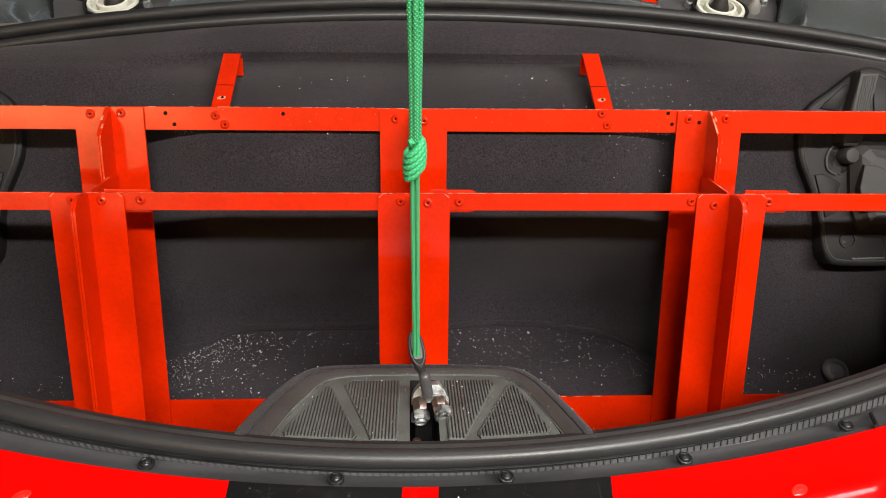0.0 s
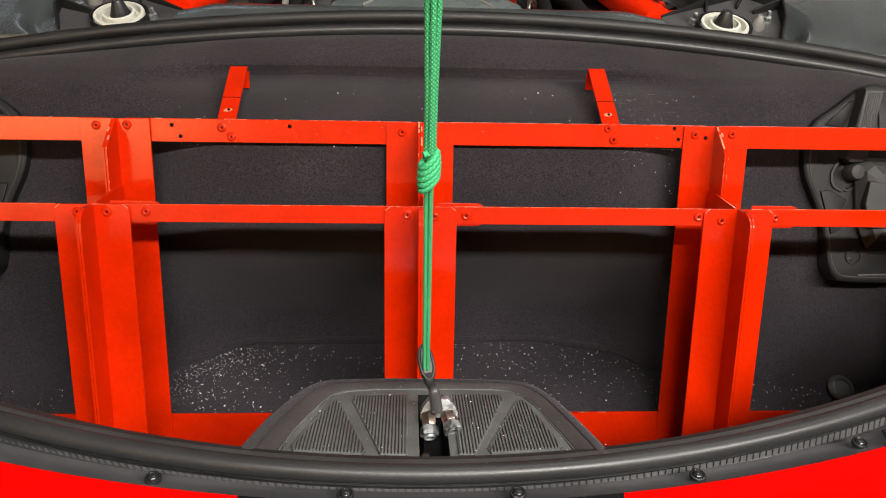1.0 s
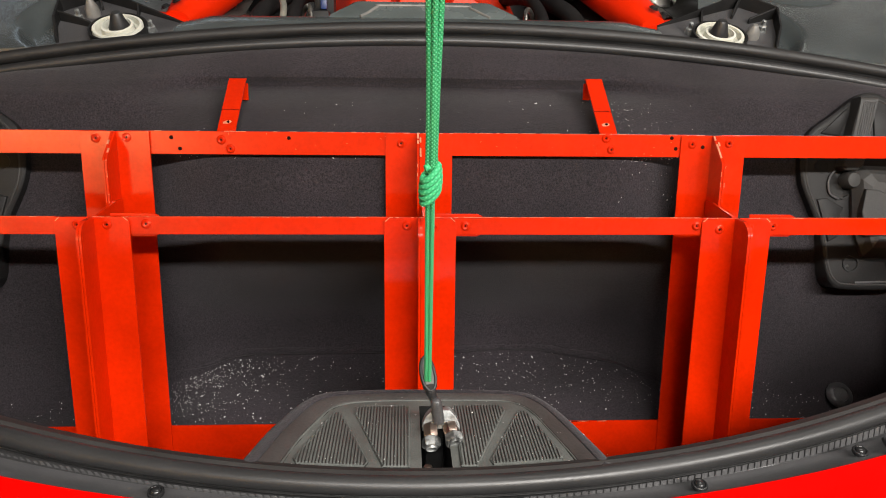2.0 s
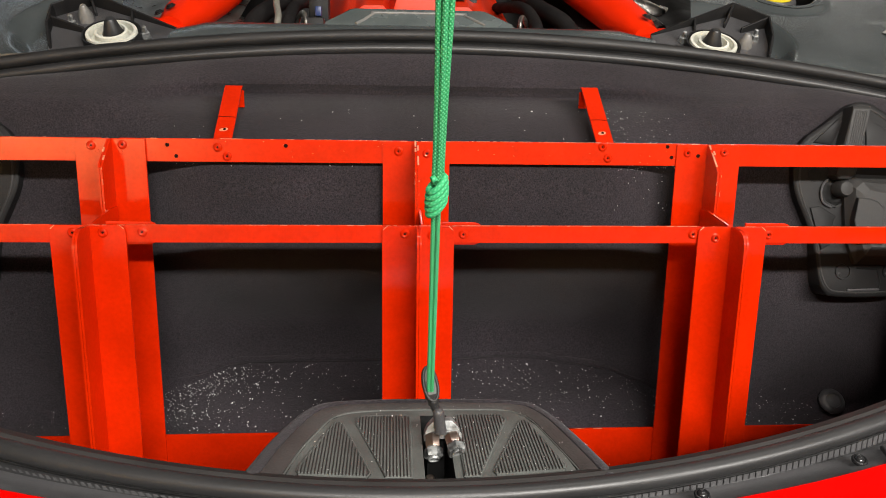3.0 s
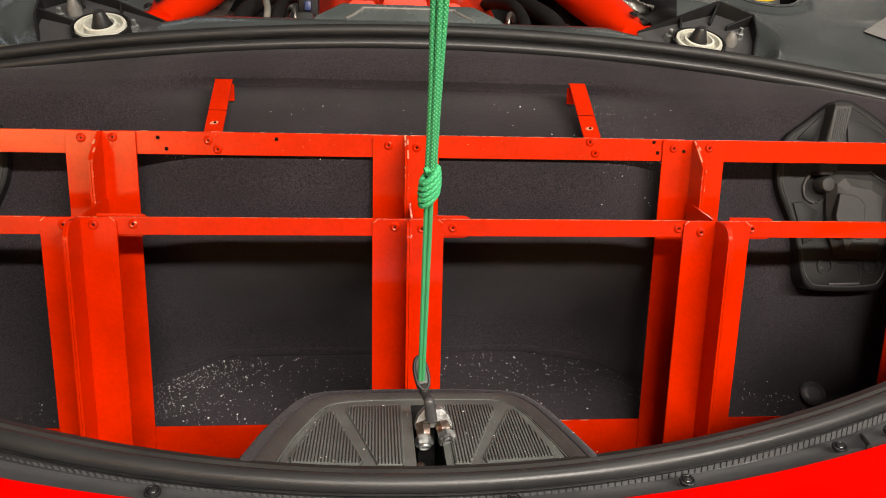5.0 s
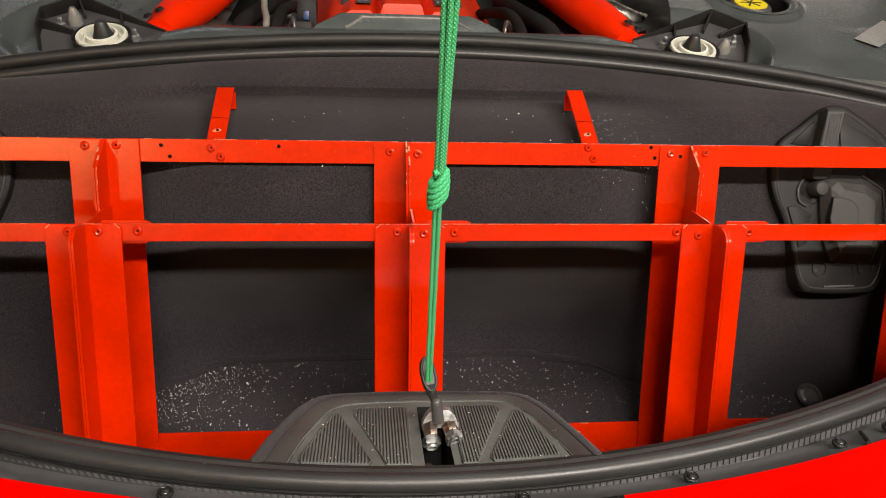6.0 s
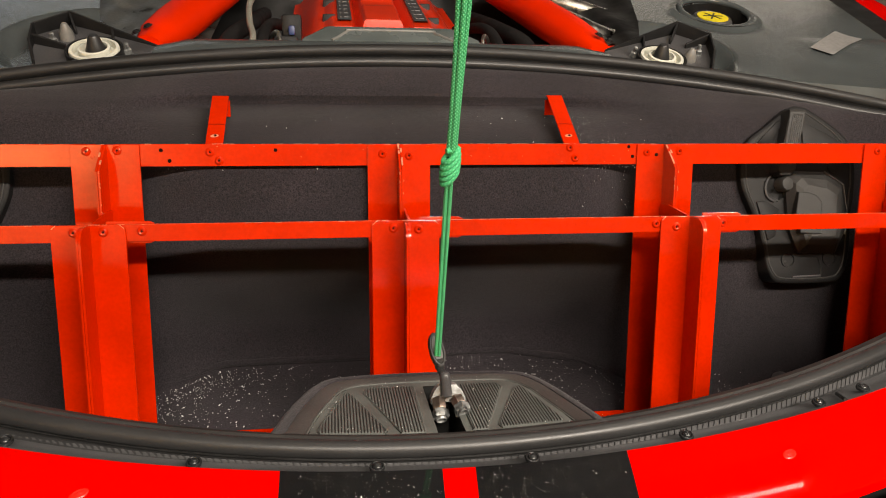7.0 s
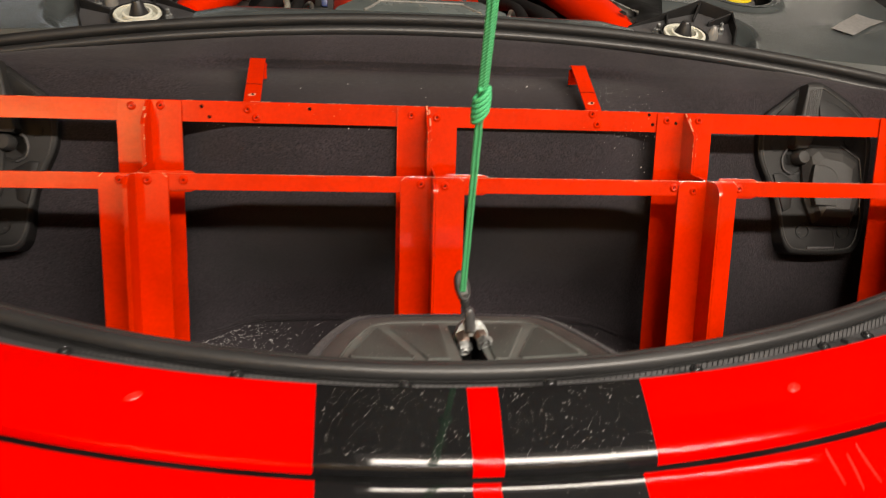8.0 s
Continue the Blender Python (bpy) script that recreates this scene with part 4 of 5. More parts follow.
# ---- hinge covers on the front wall ----
def hinge_cover(s):
    thing = base("hinge_cover", (s * 0.66, 1.14, 0.94), "black plastic hinge cover on the trunk wall", "hinge cover", "trunk hinge covers")
    # local u along x (outwards), v up, w towards the rear; the plate leans slightly forward at the top
    m0 = Matrix.Translation((0, 1.114, 0.94)) @ Matrix.Rotation(radians(90 - 11.4), 4, "X")

    def M(u, v, w=0.0):
        return m0 @ Vector((s * (u + 0.010), v, w))

    def slab(outline, w0, w1, inset, name, material, label="", parent=None, facets=False):
        n = len(outline)
        cu = sum(p[0] for p in outline) / n
        cv = sum(p[1] for p in outline) / n
        bm = bmesh.new()
        rings = []
        for w, k in ((w0, 0.0), (w1 - inset * 0.6, 0.0), (w1 - inset * 0.15, 0.5), (w1, 1.0)):
            ring = []
            for u, v in outline:
                d = math.hypot(u - cu, v - cv)
                f = 1 - inset * k / max(d, 1e-4)
                ring.append(bm.verts.new(M(cu + (u - cu) * f, cv + (v - cv) * f, w)))
            rings.append(ring)
        for a, b in zip(rings, rings[1:]):
            for i in range(n):
                bm.faces.new((a[i], a[(i + 1) % n], b[(i + 1) % n], b[i]))
        bm.faces.new(rings[-1])
        bm.faces.new(rings[0][::-1])
        return part(name, bm, material, parent or thing, label, smooth=not facets)
    rounded = [(p.x, p.y) for p in spline([(u, v, 0) for u, v in ((0.664, 0.302), (0.643, 0.297), (0.600, 0.266), (0.568, 0.241), (0.556, 0.203), (0.558, 0.166), (0.572, 0.130), (0.585, 0.098), (0.592, 0.060), (0.596, 0.034), (0.607, 0.013), (0.628, 0.006), (0.708, 0.006), (0.733, 0.016), (0.746, 0.050), (0.753, 0.110), (0.764, 0.200), (0.747, 0.250), (0.690, 0.292))], 3, closed=True)]
    plate = slab(rounded, -0.050, 0.010, 0.005, "plate", HINGE)
    cu = sum(p[0] for p in rounded) / len(rounded)
    cv = sum(p[1] for p in rounded) / len(rounded)
    bead = [M(cu + (u - cu) * 0.91, cv + (v - cv) * 0.945, 0.0095) for u, v in rounded]
    part("edge_bead", sweep(bead, 0.0017, 8, closed=True), ARM, plate)
    # raised webs round the arm
    slab([(0.584, 0.240), (0.622, 0.276), (0.632, 0.276), (0.612, 0.236)], 0.008, 0.0125, 0.002, "web", HINGE)
    slab([(0.664, 0.278), (0.730, 0.246), (0.748, 0.212), (0.668, 0.212)], 0.008, 0.0125, 0.002, "web", HINGE)
    slab([(0.580, 0.142), (0.594, 0.144), (0.621, 0.129), (0.617, 0.122), (0.612, 0.085), (0.598, 0.078)], 0.008, 0.0125, 0.002, "web", HINGE)
    # grooved arm above a knob in its dark socket
    arm = slab([(0.632, 0.292), (0.660, 0.292), (0.650, 0.242), (0.638, 0.190), (0.630, 0.184), (0.612, 0.184), (0.607, 0.190), (0.621, 0.242)], 0.008, 0.034, 0.005, "arm", ARM, "grooved black hinge arm", facets=True)
    for k in range(6):
        u = 0.6335 + 0.0034 * k
        part("groove_rib", sweep([M(u + 0.0030, 0.284, 0.0342), M(u - 0.014, 0.200, 0.0342)], 0.0008, 6), ARM, arm)
    part("socket", lathe([(0.0245, 0.0), (0.0245, 0.003), (0.0215, 0.003), (0.0205, 0.0005), (0.0005, 0.0005)], Matrix.Translation(M(0.620, 0.166, 0.0095)) @ m0.to_3x3().to_4x4(), 8), DARK, thing, "dark socket round the knob")
    part("socket_edge", sweep(spline([M(0.606, 0.184, 0.013), M(0.599, 0.176, 0.013), M(0.596, 0.163, 0.013), M(0.600, 0.149, 0.013), M(0.613, 0.142, 0.013)], 3), 0.0016, 6), TRIM, thing)
    part("knob", lathe([(0.0130, 0), (0.0130, 0.014), (0.0105, 0.019), (0.0005, 0.020)], aim(M(0.625, 0.170, 0.010), (s * 0.10, -0.97, 0.20)), 10), ARM, thing, "faceted black knob")
    # chamfered housing with a raised face; its outer rim highlight is put in as a lighter bead
    base_line = [(0.628, 0.180), (0.642, 0.192), (0.698, 0.190), (0.732, 0.169), (0.737, 0.123), (0.731, 0.086), (0.714, 0.054), (0.648, 0.056), (0.632, 0.098)]
    hous = slab(base_line, 0.008, 0.036, 0.030, "housing", ARM, "raised chamfered housing", facets=True)
    slab([(0.640, 0.156), (0.657, 0.155), (0.671, 0.150), (0.681, 0.139), (0.680, 0.118), (0.678, 0.086), (0.641, 0.088), (0.634, 0.122)], 0.026, 0.038, 0.002, "face", ARM, "", hous, True)
    part("housing_glint", sweep([M(u, v, 0.0205) for u, v in base_line[2:6]], 0.0015, 6), TRIM, hous)
    for u, v in ((0.634, 0.045), (0.709, 0.045)):
        part("screw_well", lathe([(0.0125, 0.0), (0.0125, 0.0035), (0.0105, 0.0035), (0.0095, -0.004), (0.0005, -0.004)], Matrix.Translation(M(u, v, 0.0085)) @ m0.to_3x3().to_4x4(), 20), DARK, thing)
        part("screw", lathe([(0.0055, 0), (0.0055, 0.0035), (0.003, 0.005), (0.0004, 0.005)], Matrix.Translation(M(u - 0.005, v - 0.004, 0.005)) @ m0.to_3x3().to_4x4(), 6), ARM, thing)
    for u, v in ((0.5865, 0.191), (0.722, 0.200)):
        part("screw_well", lathe([(0.0105, 0.0), (0.0105, 0.002), (0.0005, 0.002)], Matrix.Translation(M(u, v, 0.0092)) @ m0.to_3x3().to_4x4(), 18), DARK, thing)
    # specular line along the lower edge, built as a strip of lighter plastic
    part("bar", sweep([M(0.641, 0.0160, 0.0105), M(0.691, 0.0172, 0.0105)], 0.0020, 6), TRIM, thing, "edge highlight put in as a lighter bar")
    part("tab_line", sweep([M(0.655, 0.050, 0.0100), M(0.688, 0.048, 0.0100), M(0.693, 0.030, 0.0100), M(0.692, 0.020, 0.0100)], 0.0012, 6), DARK, thing)


for s in (-1, 1):
    hinge_cover(s)

# ---- the red steel rack ----
FAR, NEAR, FOOT = 1.073, 0.975, 0.668
rack = base("metal_rack", (0, FAR, FOOT), "bright red riveted steel rack standing in the trunk", "rack")
FLANGES = (-0.784, -0.413, -0.008, 0.400, 0.779)
WING, THICK = 0.0455, 0.003


def post(x, y, z0, z1, cut, rounded, wide=WING):
    """Two angles back to back: two wings across, the joined flanges standing out to the rear."""
    for s in (-1, 1):
        r = 0.007 if rounded else 0.002
        a, b = (x - 0.0003, x - wide) if s < 0 else (x + 0.0003, x + wide)
        lo, hi = min(a, b), max(a, b)
        if s < 0:
            out = [(lo, z0), (hi, z0), (hi, z1), (lo + r, z1), (lo + r * 0.3, z1 - r * 0.3), (lo, z1 - r)]
        else:
            out = [(lo, z0), (hi, z0), (hi, z1 - r), (hi - r * 0.3, z1 - r * 0.3), (hi - r, z1), (lo, z1)]
        m = Matrix(((1, 0, 0, 0), (0, 0, -1, y + THICK), (0, 1, 0, 0), (0, 0, 0, 1)))
        wing = part("post", prism(out, THICK, m, 0.0005), RACK_RED, rack, smooth=False)
        # flange in the y-z plane
        d = 0.043
        xa = x - 0.0030 if s < 0 else x + 0.0002
        if rounded:
            fl = [(0, z0), (d, z0)] + [(d - 0.020 + 0.020 * math.cos(a), z1 - 0.020 + 0.020 * math.sin(a)) for a in [i * math.pi / 26 for i in range(14)]] + [(0, z1)]
        else:
            fl = [(0, z0), (d, z0), (d, z1 - cut), (d - 0.004, z1 - cut + 0.004), (0.004, z1), (0, z1)]
        m = Matrix(((0, 0, 1, xa), (-1, 0, 0, y + 0.001), (0, 1, 0, 0), (0, 0, 0, 1)))
        part("flange", prism(fl, 0.0028, m, 0.0004), RACK_RED, wing, smooth=False)


for x in FLANGES:
    post(x, FAR, FOOT, 1.179, 0.034, False)
    post(x, NEAR, FOOT, 1.0815, 0.02, True)


def rail(x0, x1, y, z0, z1, name="rail", bevel=0.0006):
    return part(name, block(x0, x1, y, y + 0.003, z0, z1, bevel), RACK_RED, rack, smooth=False)


END_L, END_R = FLANGES[0] - WING, FLANGES[-1] + WING
for a, b in zip(FLANGES, FLANGES[1:]):
    rail(a + 0.012, b - 0.012, FAR + 0.0035, 1.1485, 1.1795)
    near_rail = rail(a + 0.010, b - 0.010, NEAR + 0.0035, 1.0590, 1.0812)
    part("cut_edge", block(a + WING, b - WING, NEAR + 0.0034, NEAR + 0.0066, 1.0806, 1.0815, 0.0003), WORN, near_rail, "dull worn edge of the rail")
    rail(a + 0.012, b - 0.012, FAR + 0.0035, FOOT + 0.002, 0.7512, "bottom_rail")
for x in FLANGES[:-1]:
    # splice behind the near rail, and the tie back to the far post
    out = [(x + 0.02, 1.0560), (x + 0.073, 1.0560), (x + 0.079, 1.0585), (x + 0.081, 1.0640), (x + 0.081, 1.0775), (x + 0.079, 1.0825), (x + 0.073, 1.0850), (x + 0.02, 1.0850)]
    part("splice", prism(out, 0.003, Matrix(((1, 0, 0, 0), (0, 0, -1, NEAR + 0.0105), (0, 1, 0, 0), (0, 0, 0, 1))), 0.0005), RACK_RED, rack, smooth=False)
for x in FLANGES:
    s = 1 if x < 0.1 else -1
    part("tie", prism([(NEAR + 0.004, 1.060), (FAR - 0.004, 1.062), (FAR - 0.004, 1.089), (FAR - 0.030, 1.090), (NEAR + 0.004, 1.083)], 0.003, Matrix(((0, 0, 1, x + s * 0.0045 - 0.0015), (1, 0, 0, 0), (0, 1, 0, 0), (0, 0, 0, 1))), 0.0005), RACK_RED, rack, smooth=False)
# hooks over the carpet ledge
for low_x, top_x, top_z in ((-0.2690, -0.2695, 1.2465), (0.2565, 0.2530, 1.2515)):
    line = [(FAR + 0.008, 1.150), (FAR + 0.008, 1.168), (FAR + 0.0105, 1.1735), (FAR + 0.0155, 1.1785), (1.1765, top_z - 0.0020), (1.1800, top_z), (1.1850, top_z), (1.1885, top_z - 0.0020), (1.1895, top_z - 0.0060), (1.1898, top_z - 0.0300)]
    run = [(low_x + (top_x - low_x) * min(1, max(0, (y - FAR) / 0.105)), y, z) for y, z in line]
    bm = sweep(run, 1.0, section=[(-0.0122, -0.0013), (0.0122, -0.0013), (0.0122, 0.0013), (-0.0122, 0.0013)], up=(0, -0.6, 0.8))
    hook = part("hook", bm, RACK_RED, rack, "bent red flat-bar hook", smooth=False)
    slope = Vector((0, 0.088, top_z - 0.0020 - 1.1785)).normalized()
    n_way = Vector((0, -slope.z, slope.y))

    def on_hook(f, dx=0.0):
        y = FAR + 0.0155 + 0.088 * f
        return Vector((low_x + (top_x - low_x) * f + dx, y, 1.1785 + (top_z - 0.0020 - 1.1785) * f)) + n_way * 0.0012
    c = on_hook(0.16)
    pale_mark = lathe([(0.0062, 0), (0.0044, 0.0004), (0.0005, 0.0005)], aim(c + Vector((-0.0012, 0, 0)), n_way, 15) @ Matrix.Diagonal((1.1, 0.62, 1, 1)), 7)
    part("chip", pale_mark, CHIP, hook, "chipped paint round the hole")
    part("hole", lathe([(0.0021, 0.0004), (0.0021, 0.0011), (0.0004, 0.0011)], aim(c, n_way), 12), HOLE, hook)
    part("crease", sweep([on_hook(0.40, -0.0122), on_hook(0.405), on_hook(0.395, 0.0122)], 0.0006, 5), HOLE, hook, "crease across the bend")

# rivets
rivet = lathe([(0.0062, 0.0), (0.0062, 0.0006), (0.0052, 0.0022), (0.0036, 0.0028), (0.0026, 0.0024), (0.0022, 0.0006), (0.0004, 0.0006)], Matrix.Rotation(radians(90), 4, "X"), 16)
RIVET = piece_mesh("rivet", rivet, RACK_RED)
CORE = piece_mesh("rivet_core", lathe([(0.0014, 0.0), (0.0014, 0.0011), (0.0003, 0.0011)], Matrix.Rotation(radians(90), 4, "X"), 10), HOLE)
FAR_RIVETS = [(-0.4373, 1.1695), (-0.3969, 1.1708), (-0.0322, 1.1653), (0.0064, 1.1627), (0.3701, 1.1668), (0.4221, 1.1682)]
NEAR_RIVETS = [(-0.4307, 1.0720), (-0.3947, 1.0722), (-0.0248, 1.0713), (0.0095, 1.0694), (0.3776, 1.0668), (0.4169, 1.0690)]
RAIL_RIVETS = [(FAR, -0.2738, 1.1681), (FAR, -0.2618, 1.1562), (FAR, 0.2498, 1.1738), (FAR, 0.2581, 1.1583), (NEAR, -0.3484, 1.0724), (NEAR, 0.0495, 1.0702), (NEAR, 0.3485, 1.0709), (NEAR, 0.4496, 1.0707)]
for x in (FLANGES[0], FLANGES[-1]):
    FAR_RIVETS += [(x - 0.0225, 1.1675), (x + 0.0205, 1.1675)]
    NEAR_RIVETS += [(x - 0.0225, 1.0705), (x + 0.0205, 1.0705)]
places = [(x, FAR + 0.0002, z) for x, z in FAR_RIVETS] + [(x, NEAR + 0.0002, z) for x, z in NEAR_RIVETS] + [(x, y + 0.0036, z) for y, x, z in RAIL_RIVETS]
for at in places:
    shared("rivet", RIVET, at, rack)
    shared("rivet_core", CORE, at, rack)
for x, y, z in ((-0.3396, FAR + 0.0037, 1.1709), (-0.3288, FAR + 0.0037, 1.1561), (-0.1835, FAR + 0.0037, 1.171), (0.3419, FAR + 0.0037, 1.1750), (0.3485, FAR + 0.0037, 1.1602), (0.3851, FAR + 0.0002, 1.1630)):
    part("hole", lathe([(0.0027, 0.0), (0.0027, 0.0008), (0.0004, 0.0009)], Matrix.Translation((x, y, z)) @ Matrix.Rotation(radians(90), 4, "X"), 12), HOLE, rack)
for x, z in ((-0.4300, 1.1615), (-0.3990, 1.1619)):
    part("dimple", lathe([(0.0034, 0.0), (0.0034, 0.0006), (0.0022, 0.0006), (0.0018, 0.0002), (0.0004, 0.0002)], Matrix.Translation((x, FAR, z)) @ Matrix.Rotation(radians(90), 4, "X"), 12), RACK_RED, rack)
# worn bright edges where the paint has chipped
random.seed(7)
chips = bmesh.new()
for i in range(190):
    x = random.uniform(-0.72, 0.76) if i % 3 == 0 else random.gauss(0.08, 0.14)
    tall = random.random() < 0.5
    y, z = (FAR + 0.0033, 1.1796) if tall else (NEAR + 0.0033, 1.0813)
    if min(abs(x - f) for f in FLANGES) < 0.05:
        y -= 0.003
        z += 0.0 if tall else 0.0004
        if tall:
            z -= 0.0004
    w = random.choice((0.0015, 0.003, 0.005, 0.009, 0.014))
    bmesh.ops.create_cube(chips, size=1, matrix=Matrix.Translation((x, y, z)) @ Matrix.Diagonal((w, 0.0007, random.uniform(0.0003, 0.0006), 1)))
for x in FLANGES:
    for k in range(4):
        z = random.uniform(1.09, 1.145)
        bmesh.ops.create_cube(chips, size=1, matrix=Matrix.Translation((x + random.choice((-0.0026, 0.0026)), FAR - 0.0417, z)) @ Matrix.Diagonal((0.0006, 0.0006, random.uniform(0.002, 0.009), 1)))
    # along the slanted end of the flange and the rounded shoulders of the near post
    for k in range(7 if x > -0.1 else 3):
        f = random.uniform(0.05, 0.95)
        bmesh.ops.create_cube(chips, size=1, matrix=Matrix.Translation((x + random.choice((-0.0016, 0.0016)), FAR - 0.0035 - 0.0350 * f, 1.1790 - 0.0300 * f)) @ Matrix.Rotation(radians(40), 4, "X") @ Matrix.Diagonal((0.0022, random.uniform(0.003, 0.011), 0.0012, 1)))
    for side in (-1, 1):
        bmesh.ops.create_cube(chips, size=1, matrix=Matrix.Translation((x + side * (WING - 0.0042), NEAR + 0.0004, 1.0790)) @ Matrix.Rotation(radians(side * 42), 4, "Y") @ Matrix.Diagonal((0.0070, 0.0012, 0.0008, 1)))
    bmesh.ops.create_cube(chips, size=1, matrix=Matrix.Translation((x + WING - 0.003, FAR + 0.0006, 1.1755)) @ Matrix.Rotation(radians(40), 4, "Y") @ Matrix.Diagonal((0.0045, 0.0012, 0.0012, 1)))
for x0, x1 in ((-0.60, -0.55), (0.21, 0.31)):
    for _ in range(9):
        bmesh.ops.create_cube(chips, size=1, matrix=Matrix.Translation((random.uniform(x0, x1), FAR + 0.0036, 0.7512)) @ Matrix.Diagonal((random.uniform(0.004, 0.018), 0.0008, 0.0008, 1)))
for _ in range(40):  # scuffs on the far rail's face
    x = random.uniform(-0.30, 0.385)
    bmesh.ops.create_cube(chips, size=1, matrix=Matrix.Translation((x, FAR + 0.0033, random.uniform(1.150, 1.178))) @ Matrix.Diagonal((random.uniform(0.0004, 0.0012), 0.0005, random.uniform(0.0004, 0.0009), 1)))
tagged(part("paint_chip", chips, CHIP, rack, "worn bright edges", smooth=False), kind="stuff")

# ---- rope, knot and wire clip ----
KNOT = Vector((-0.0095, 0.582, 1.181))
LOW = Vector((-0.0075, 0.6665, 0.9935))
ROOF = (CEIL - 0.13) / UNIT
TOP = Vector((-0.013, 0.582 - 0.50 * (ROOF - 1.181), ROOF))
rope = base("rope", LOW, "green braided cord doubled and knotted, hanging from above", "rope")
R = 0.0021
side, back = Vector((1, 0, 0)), Vector((0, 0.86, 0.5))


def cord(name, points, r=R, label=""):
    return part(name, sweep(points, r, 12), CORD, rope, label)


for k, (a, b) in enumerate(((-1.0, 0.0), (0.0, -0.55), (1.0, 0.0), (0.1, 0.9))):
    pts = []
    for i in range(60):
        t = (i / 59) ** 1.6
        p = (KNOT + Vector((0, -0.004, 0.010))).lerp(TOP, t)
        spread = 0.0024 + 0.0034 * smooth(0.0, 0.10, t) - 0.001 * smooth(0.1, 0.3, t)
        pts.append(p + side * (a * spread + 0.0006 * math.sin(i * 0.21 + k)) + back * (b * spread))
    cord("upper_cord", pts)
for k, (a, b) in enumerate(((-1, 0.2), (1, -0.2))):
    pts = []
    for i in range(24):
        t = i / 23
        p = LOW.lerp(KNOT + Vector((0, 0.004, -0.008)), t)
        spread = 0.0014 + 0.0004 * t
        pts.append(p + side * (a * spread) + back * (b * spread))
    cord("lower_cord", pts, 0.0018)
axis = (TOP - LOW).normalized()
ex = Vector((1, 0, 0.22)).normalized()
ey = axis.cross(ex).normalized()
coil = []
turns = 5.0
for i in range(141):
    a = 2 * math.pi * turns * i / 140
    f = i / 140
    rad = 0.0056 + 0.0010 * math.sin(f * math.pi)
    coil.append(KNOT + axis * (-0.0125 + 0.0250 * f) + ex * (rad * math.cos(a) * 1.02) + ey * (rad * math.sin(a)) + Vector((0, 0, 0.0036 * math.cos(a))))
coil.insert(0, coil[0] + Vector((-0.004, 0.006, -0.004)))
coil.append(coil[-1] + Vector((-0.010, -0.003, -0.003)))
part("knot", sweep(coil, 0.0024, 12), WRAP, rope, "wrapped barrel knot")

clamp = base("wire_rope_clip", (0.0055, 0.690, 0.936), "zinc-plated wire rope clip with two hexagon nuts", "clamp")
# rubber-coated eye that the cord runs through
eye_m = aim((-0.0075, 0.6735, 0.998), (0.06, -0.88, 0.46), 9)
oval = [(0.0070 * math.cos(a), 0.0155 * math.sin(a) - (0.003 if math.sin(a) < 0 else 0)) for a in [i * math.pi / 16 for i in range(32)]]
part("rubber_eye", prism(oval, 0.008, eye_m @ Matrix.Translation((0, 0, -0.005)), 0.002), RUBBER, clamp, "black rubber-coated eye")
inner = prism([(u * 0.80, v * 0.84) for u, v in oval], 0.0012, eye_m @ Matrix.Translation((0, 0, 0.0022)), 0)
part("eye_plate", inner, INSERT, clamp, "grey inner face")
rim = sweep([(u * 0.84, v * 0.88, 0.0030) for u, v in oval], 0.0015, 8, closed=True)
rim.transform(eye_m)
part("eye_rim", rim, EDGE, clamp)
part("neck", sweep(spline([(-0.0058, 0.670, 0.990), (-0.0050, 0.670, 0.984), (-0.0038, 0.671, 0.978), (-0.0012, 0.672, 0.972), (0.0008, 0.673, 0.966)], 4), [0.0066] * 4 + [0.0050] * 4 + [0.0038] * 4 + [0.0040] * 5, 14), RUBBER, clamp, "black rubber neck")
pin_m = aim((0.0030, 0.674, 0.951), (-0.13, -0.27, 0.95))
pin_ob = part("pin", lathe([(0.0056, 0.0), (0.0054, 0.006), (0.0052, 0.016), (0.0052, 0.0205), (0.0046, 0.0232), (0.0030, 0.0250), (0.0004, 0.0256)], pin_m, 20), TRIM, clamp, "black plastic pin with rounded head")
part("pin_hole", lathe([(0.0011, 0.0), (0.0011, 0.0006), (0.0002, 0.0006)], aim(pin_m @ Vector((0, 0, 0.0205)) + Vector((0.001, -0.0050, 0.0010)), (0, -0.9, 0.4)), 10), DARK, pin_ob)
# forged saddle: a bell-shaped bridge over the latch
up_way, face_way = Vector((0, 0.15, 0.989)), Vector((0, -0.989, 0.15))
set_m = Matrix(((1, 0, 0, 0.0057), (0, up_way.y, face_way.y, 0.684), (0, up_way.z, face_way.z, 0.938), (0, 0, 0, 1)))
bell = [(-0.0178, -0.001), (-0.0045, -0.001), (-0.0035, 0.0035), (0.0035, 0.0035), (0.0045, -0.001), (0.0178, -0.001), (0.0174, 0.006), (0.0135, 0.0135), (0.0080, 0.0190), (-0.0090, 0.0190), (-0.0145, 0.0130), (-0.0175, 0.006)]
part("saddle", prism(bell, 0.013, set_m @ Matrix.Translation((0, 0, -0.007)), 0.0018), STEEL, clamp, "forged zinc saddle")
part("saddle_ridge", sweep([set_m @ Vector(p) for p in spline([(-0.0155, 0.0030, 0.0058), (-0.0110, 0.0062, 0.0062), (0.0, 0.0085, 0.0064), (0.0110, 0.0064, 0.0062), (0.0155, 0.0030, 0.0058)], 5)], 0.0020, 8), STEEL, clamp)
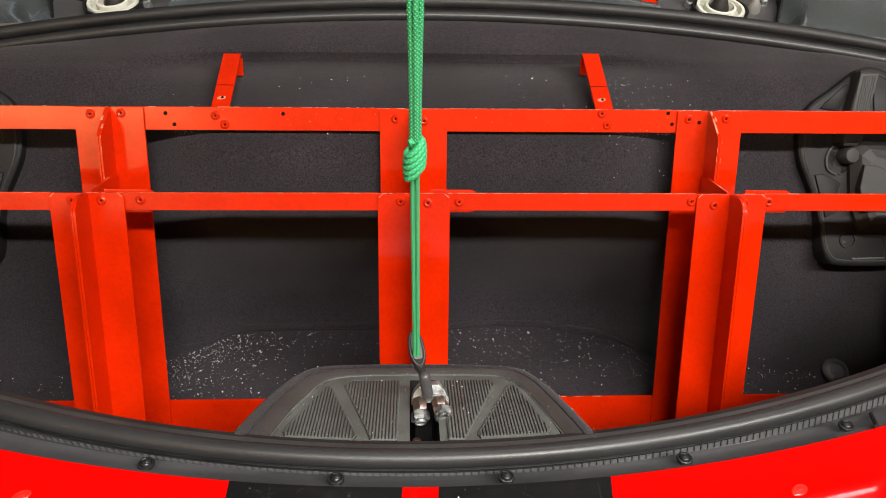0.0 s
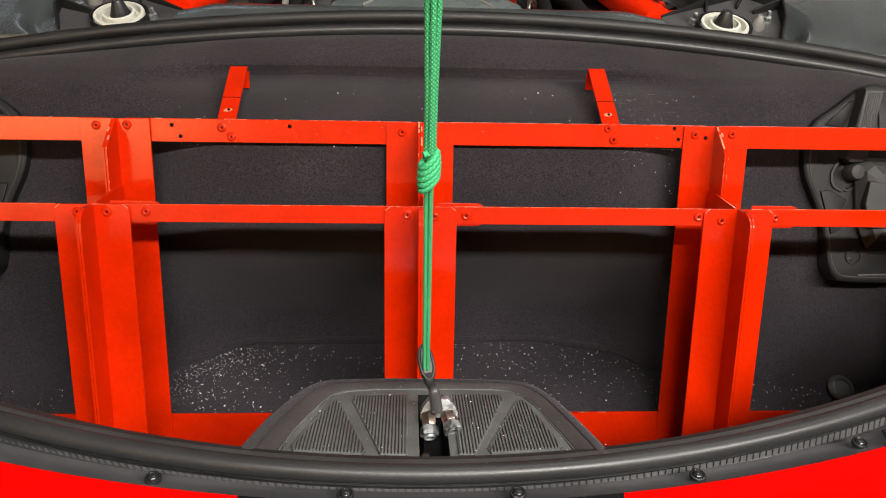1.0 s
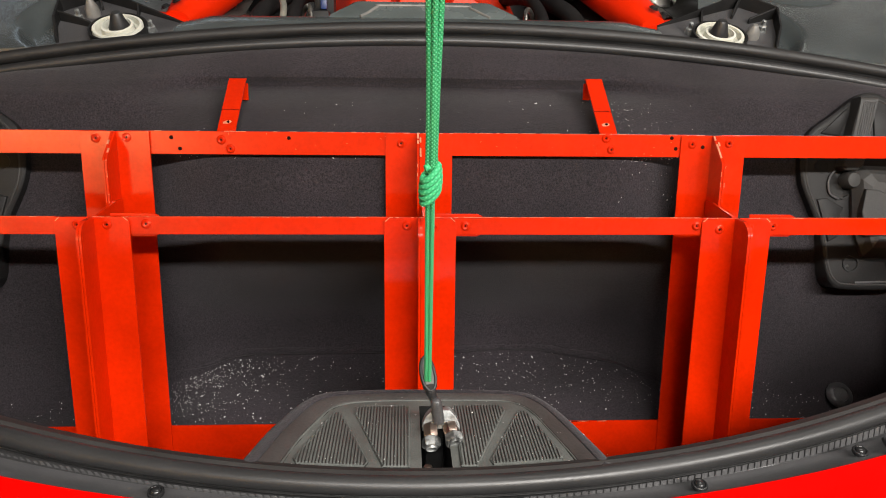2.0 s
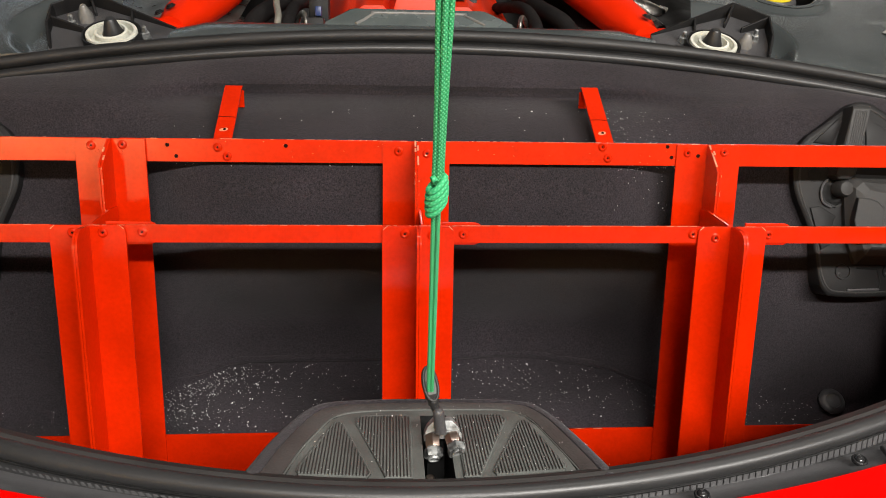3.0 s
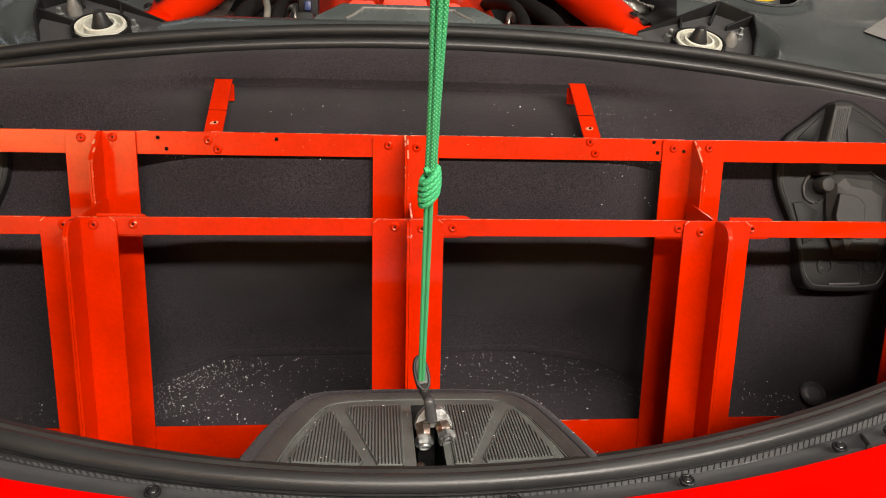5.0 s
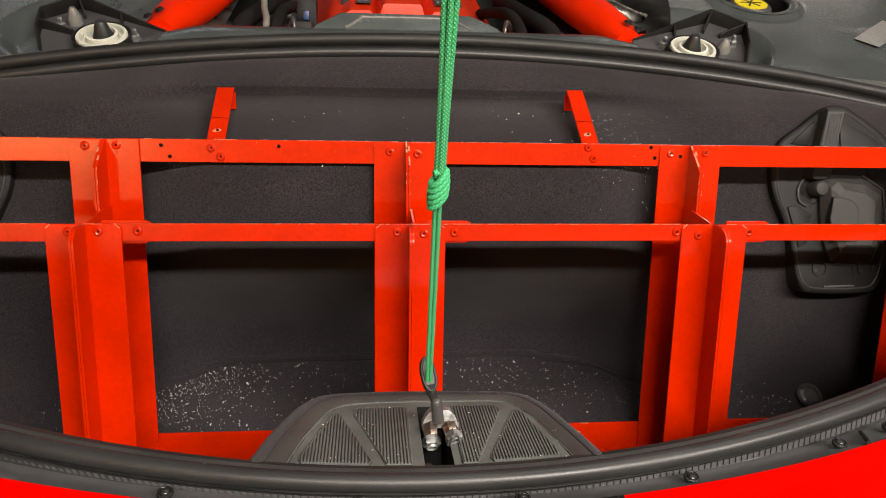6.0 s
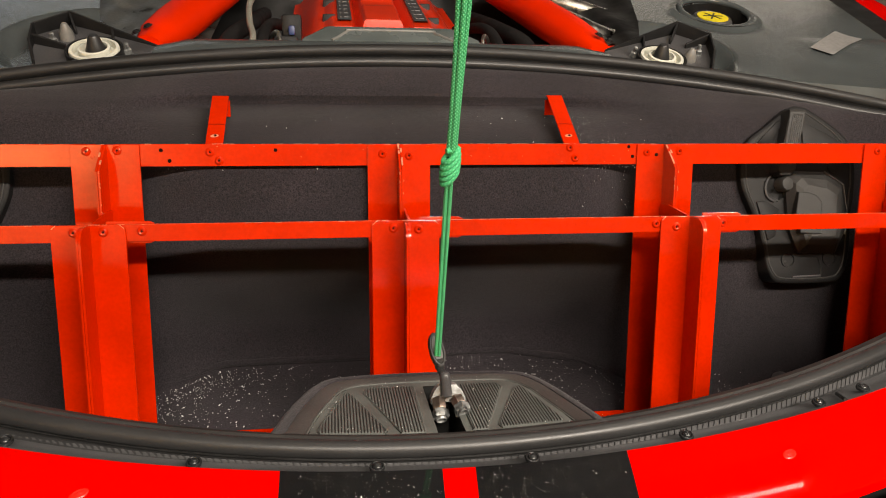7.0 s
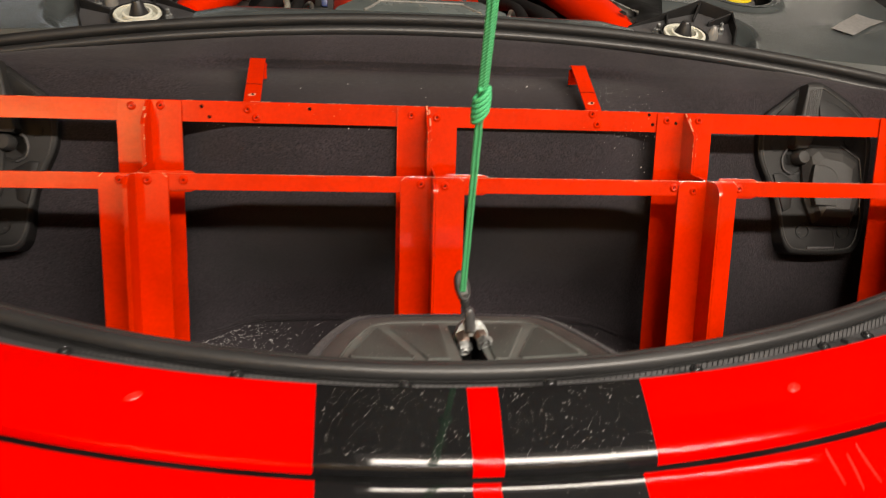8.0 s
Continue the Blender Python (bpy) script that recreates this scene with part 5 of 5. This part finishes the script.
for u, v, way, turn in ((-0.0102, 0.0030, Vector((0.05, -0.77, -0.64)), 12), (0.0072, 0.0068, Vector((0.16, -0.94, -0.30)), 38)):
    c = set_m @ Vector((u, v, 0.004)) + (Vector() if u < 0 else way * 0.006)
    hexes = ((0.0072, -0.002, 0.0105, BRASS, "yellowed leg collar"), (0.0087, 0.0110, 0.0202, STEEL, "hexagon nut"))
    for r, h0, h1, mat, lb in hexes:
        nm = "nut" if mat is STEEL else "collar"
        part(nm, lathe([(r * 0.88, h0), (r, h0 + 0.0012), (r, h1 - 0.0014), (r * 0.86, h1), (r * 0.6, h1)], aim(c, way, turn if mat is STEEL else turn + 22), 6), mat, clamp, lb)
    part("bolt_end", lathe([(0.0058, 0.018), (0.0058, 0.0212), (0.0050, 0.0224), (0.0042, 0.0224), (0.0040, 0.0212), (0.0004, 0.0212)], aim(c, way), 16), STEEL, clamp)
part("bracket", block(-0.0085, 0.0085, 0.690, 0.702, 0.868, 0.940, 0.002), DARK, clamp)

# ---- dust ----
random.seed(21)


def flakes(name, places, label):
    bm = bmesh.new()
    for p, nrm, size in places:
        q = Vector(nrm).to_track_quat("Z", "Y").to_matrix().to_4x4()
        m = Matrix.Translation(p) @ q @ Matrix.Rotation(random.uniform(0, 6.28), 4, "Z") @ Matrix.Diagonal((size, size * random.uniform(0.35, 0.9), size * 0.35, 1))
        vs = [bm.verts.new(m @ Vector(c)) for c in ((-0.5, -0.4, 0), (0.6, -0.3, 0), (0.1, 0.6, 0), (0.05, 0.0, 0.9))]
        for f in ((0, 1, 3), (1, 2, 3), (2, 0, 3), (2, 1, 0)):
            bm.faces.new([vs[i] for i in f])
    return tagged(part(name, bm, SHAVING, None, smooth=False), label, "dust", kind="stuff")


def on_liner(x, k):
    i = int(k)
    p = liner_point(x, i).lerp(liner_point(x, i + 1), k - i)
    t1 = liner_point(x, i + 1) - liner_point(x, i)
    n = Vector((1, 0, 0)).cross(t1)
    n.normalize()
    if n.z < 0:
        n = -n
    return p + n * 0.0003, n


def chip_size():
    return min(0.0038, 0.00082 + random.expovariate(1 / 0.00060))


spots = []
for _ in range(800):  # thick drift on one side of the trunk floor
    x = random.gauss(-0.340, 0.075)
    k = fold_at(x) - 1.2 - abs(random.gauss(3.0, 5.2))
    if -0.6 < x < -0.06 and k > 8.5:
        spots.append((*on_liner(x, k), chip_size()))
for _ in range(560):  # thin scatter over the whole floor
    x = random.uniform(-0.72, 0.70)
    k = random.uniform(8.5, 21.5)
    spots.append((*on_liner(x, k), chip_size() * 0.95))
for _ in range(110):
    x = random.uniform(0.44, 0.66)
    spots.append((*on_liner(x, random.uniform(13, 24)), chip_size()))
for _ in range(260):
    x = random.gauss(0.20, 0.13)
    spots.append((*on_liner(x, random.uniform(13, 22)), chip_size()))
for _ in range(50):  # caught on the wall between the rails
    spots.append((*on_liner(random.uniform(-0.38, 0.38), random.uniform(30, 41)), chip_size() * 0.8))
for _ in range(250):  # on the ledge under the hooks
    x = random.choice((random.gauss(0.31, 0.035), random.uniform(-0.36, 0.36), random.gauss(0.32, 0.04)))
    spots.append((*on_liner(x, random.uniform(45.5, 54)), chip_size()))
for _ in range(12):
    spots.append((*on_liner(random.gauss(-0.315, 0.02), random.uniform(45.5, 48.5)), chip_size() * 0.7))
for _ in range(22):
    spots.append((*on_liner(random.uniform(0.27, 0.37), random.uniform(40, 46)), chip_size()))
for _ in range(110):  # on the latch cover and its rim
    x, y = random.uniform(-0.13, 0.12), random.uniform(0.62, 0.76)
    if not SLOT[0] < x < SLOT[1]:
        spots.append((Vector((x, y, 0.9385)), Vector((0, 0, 1)), chip_size() * 0.6))
for i in range(110):
    k = random.randrange(len(OUT))
    p = OUT[k].lerp(INN[k], random.uniform(0.04, 0.36))
    spots.append((p + Vector((0, 0, 0.9408)), Vector((0, 0, 1)), chip_size() * 0.45))
flakes("floor_dust", spots, "white plastic shavings scattered on the trunk carpet")
spots = []
for _ in range(1000):
    x = random.choice((random.uniform(-0.148, -0.022), random.uniform(0.012, 0.136)))
    t = random.uniform(0.02, 0.93) if random.random() < 0.93 else None
    if t is None:
        p, n = bumper_point(x, random.uniform(0.05, 0.25)), Vector((0, -0.4, 0.9))
    else:
        p, n = deck_point(x, t), Vector((0, -0.3, 0.95))
    spots.append((p + n * 0.0003, n, min(0.0030, chip_size() * random.choice((0.20, 0.25, 0.32, 0.50)))))
flakes("deck_dust", spots, "white plastic shavings on the black stripes")
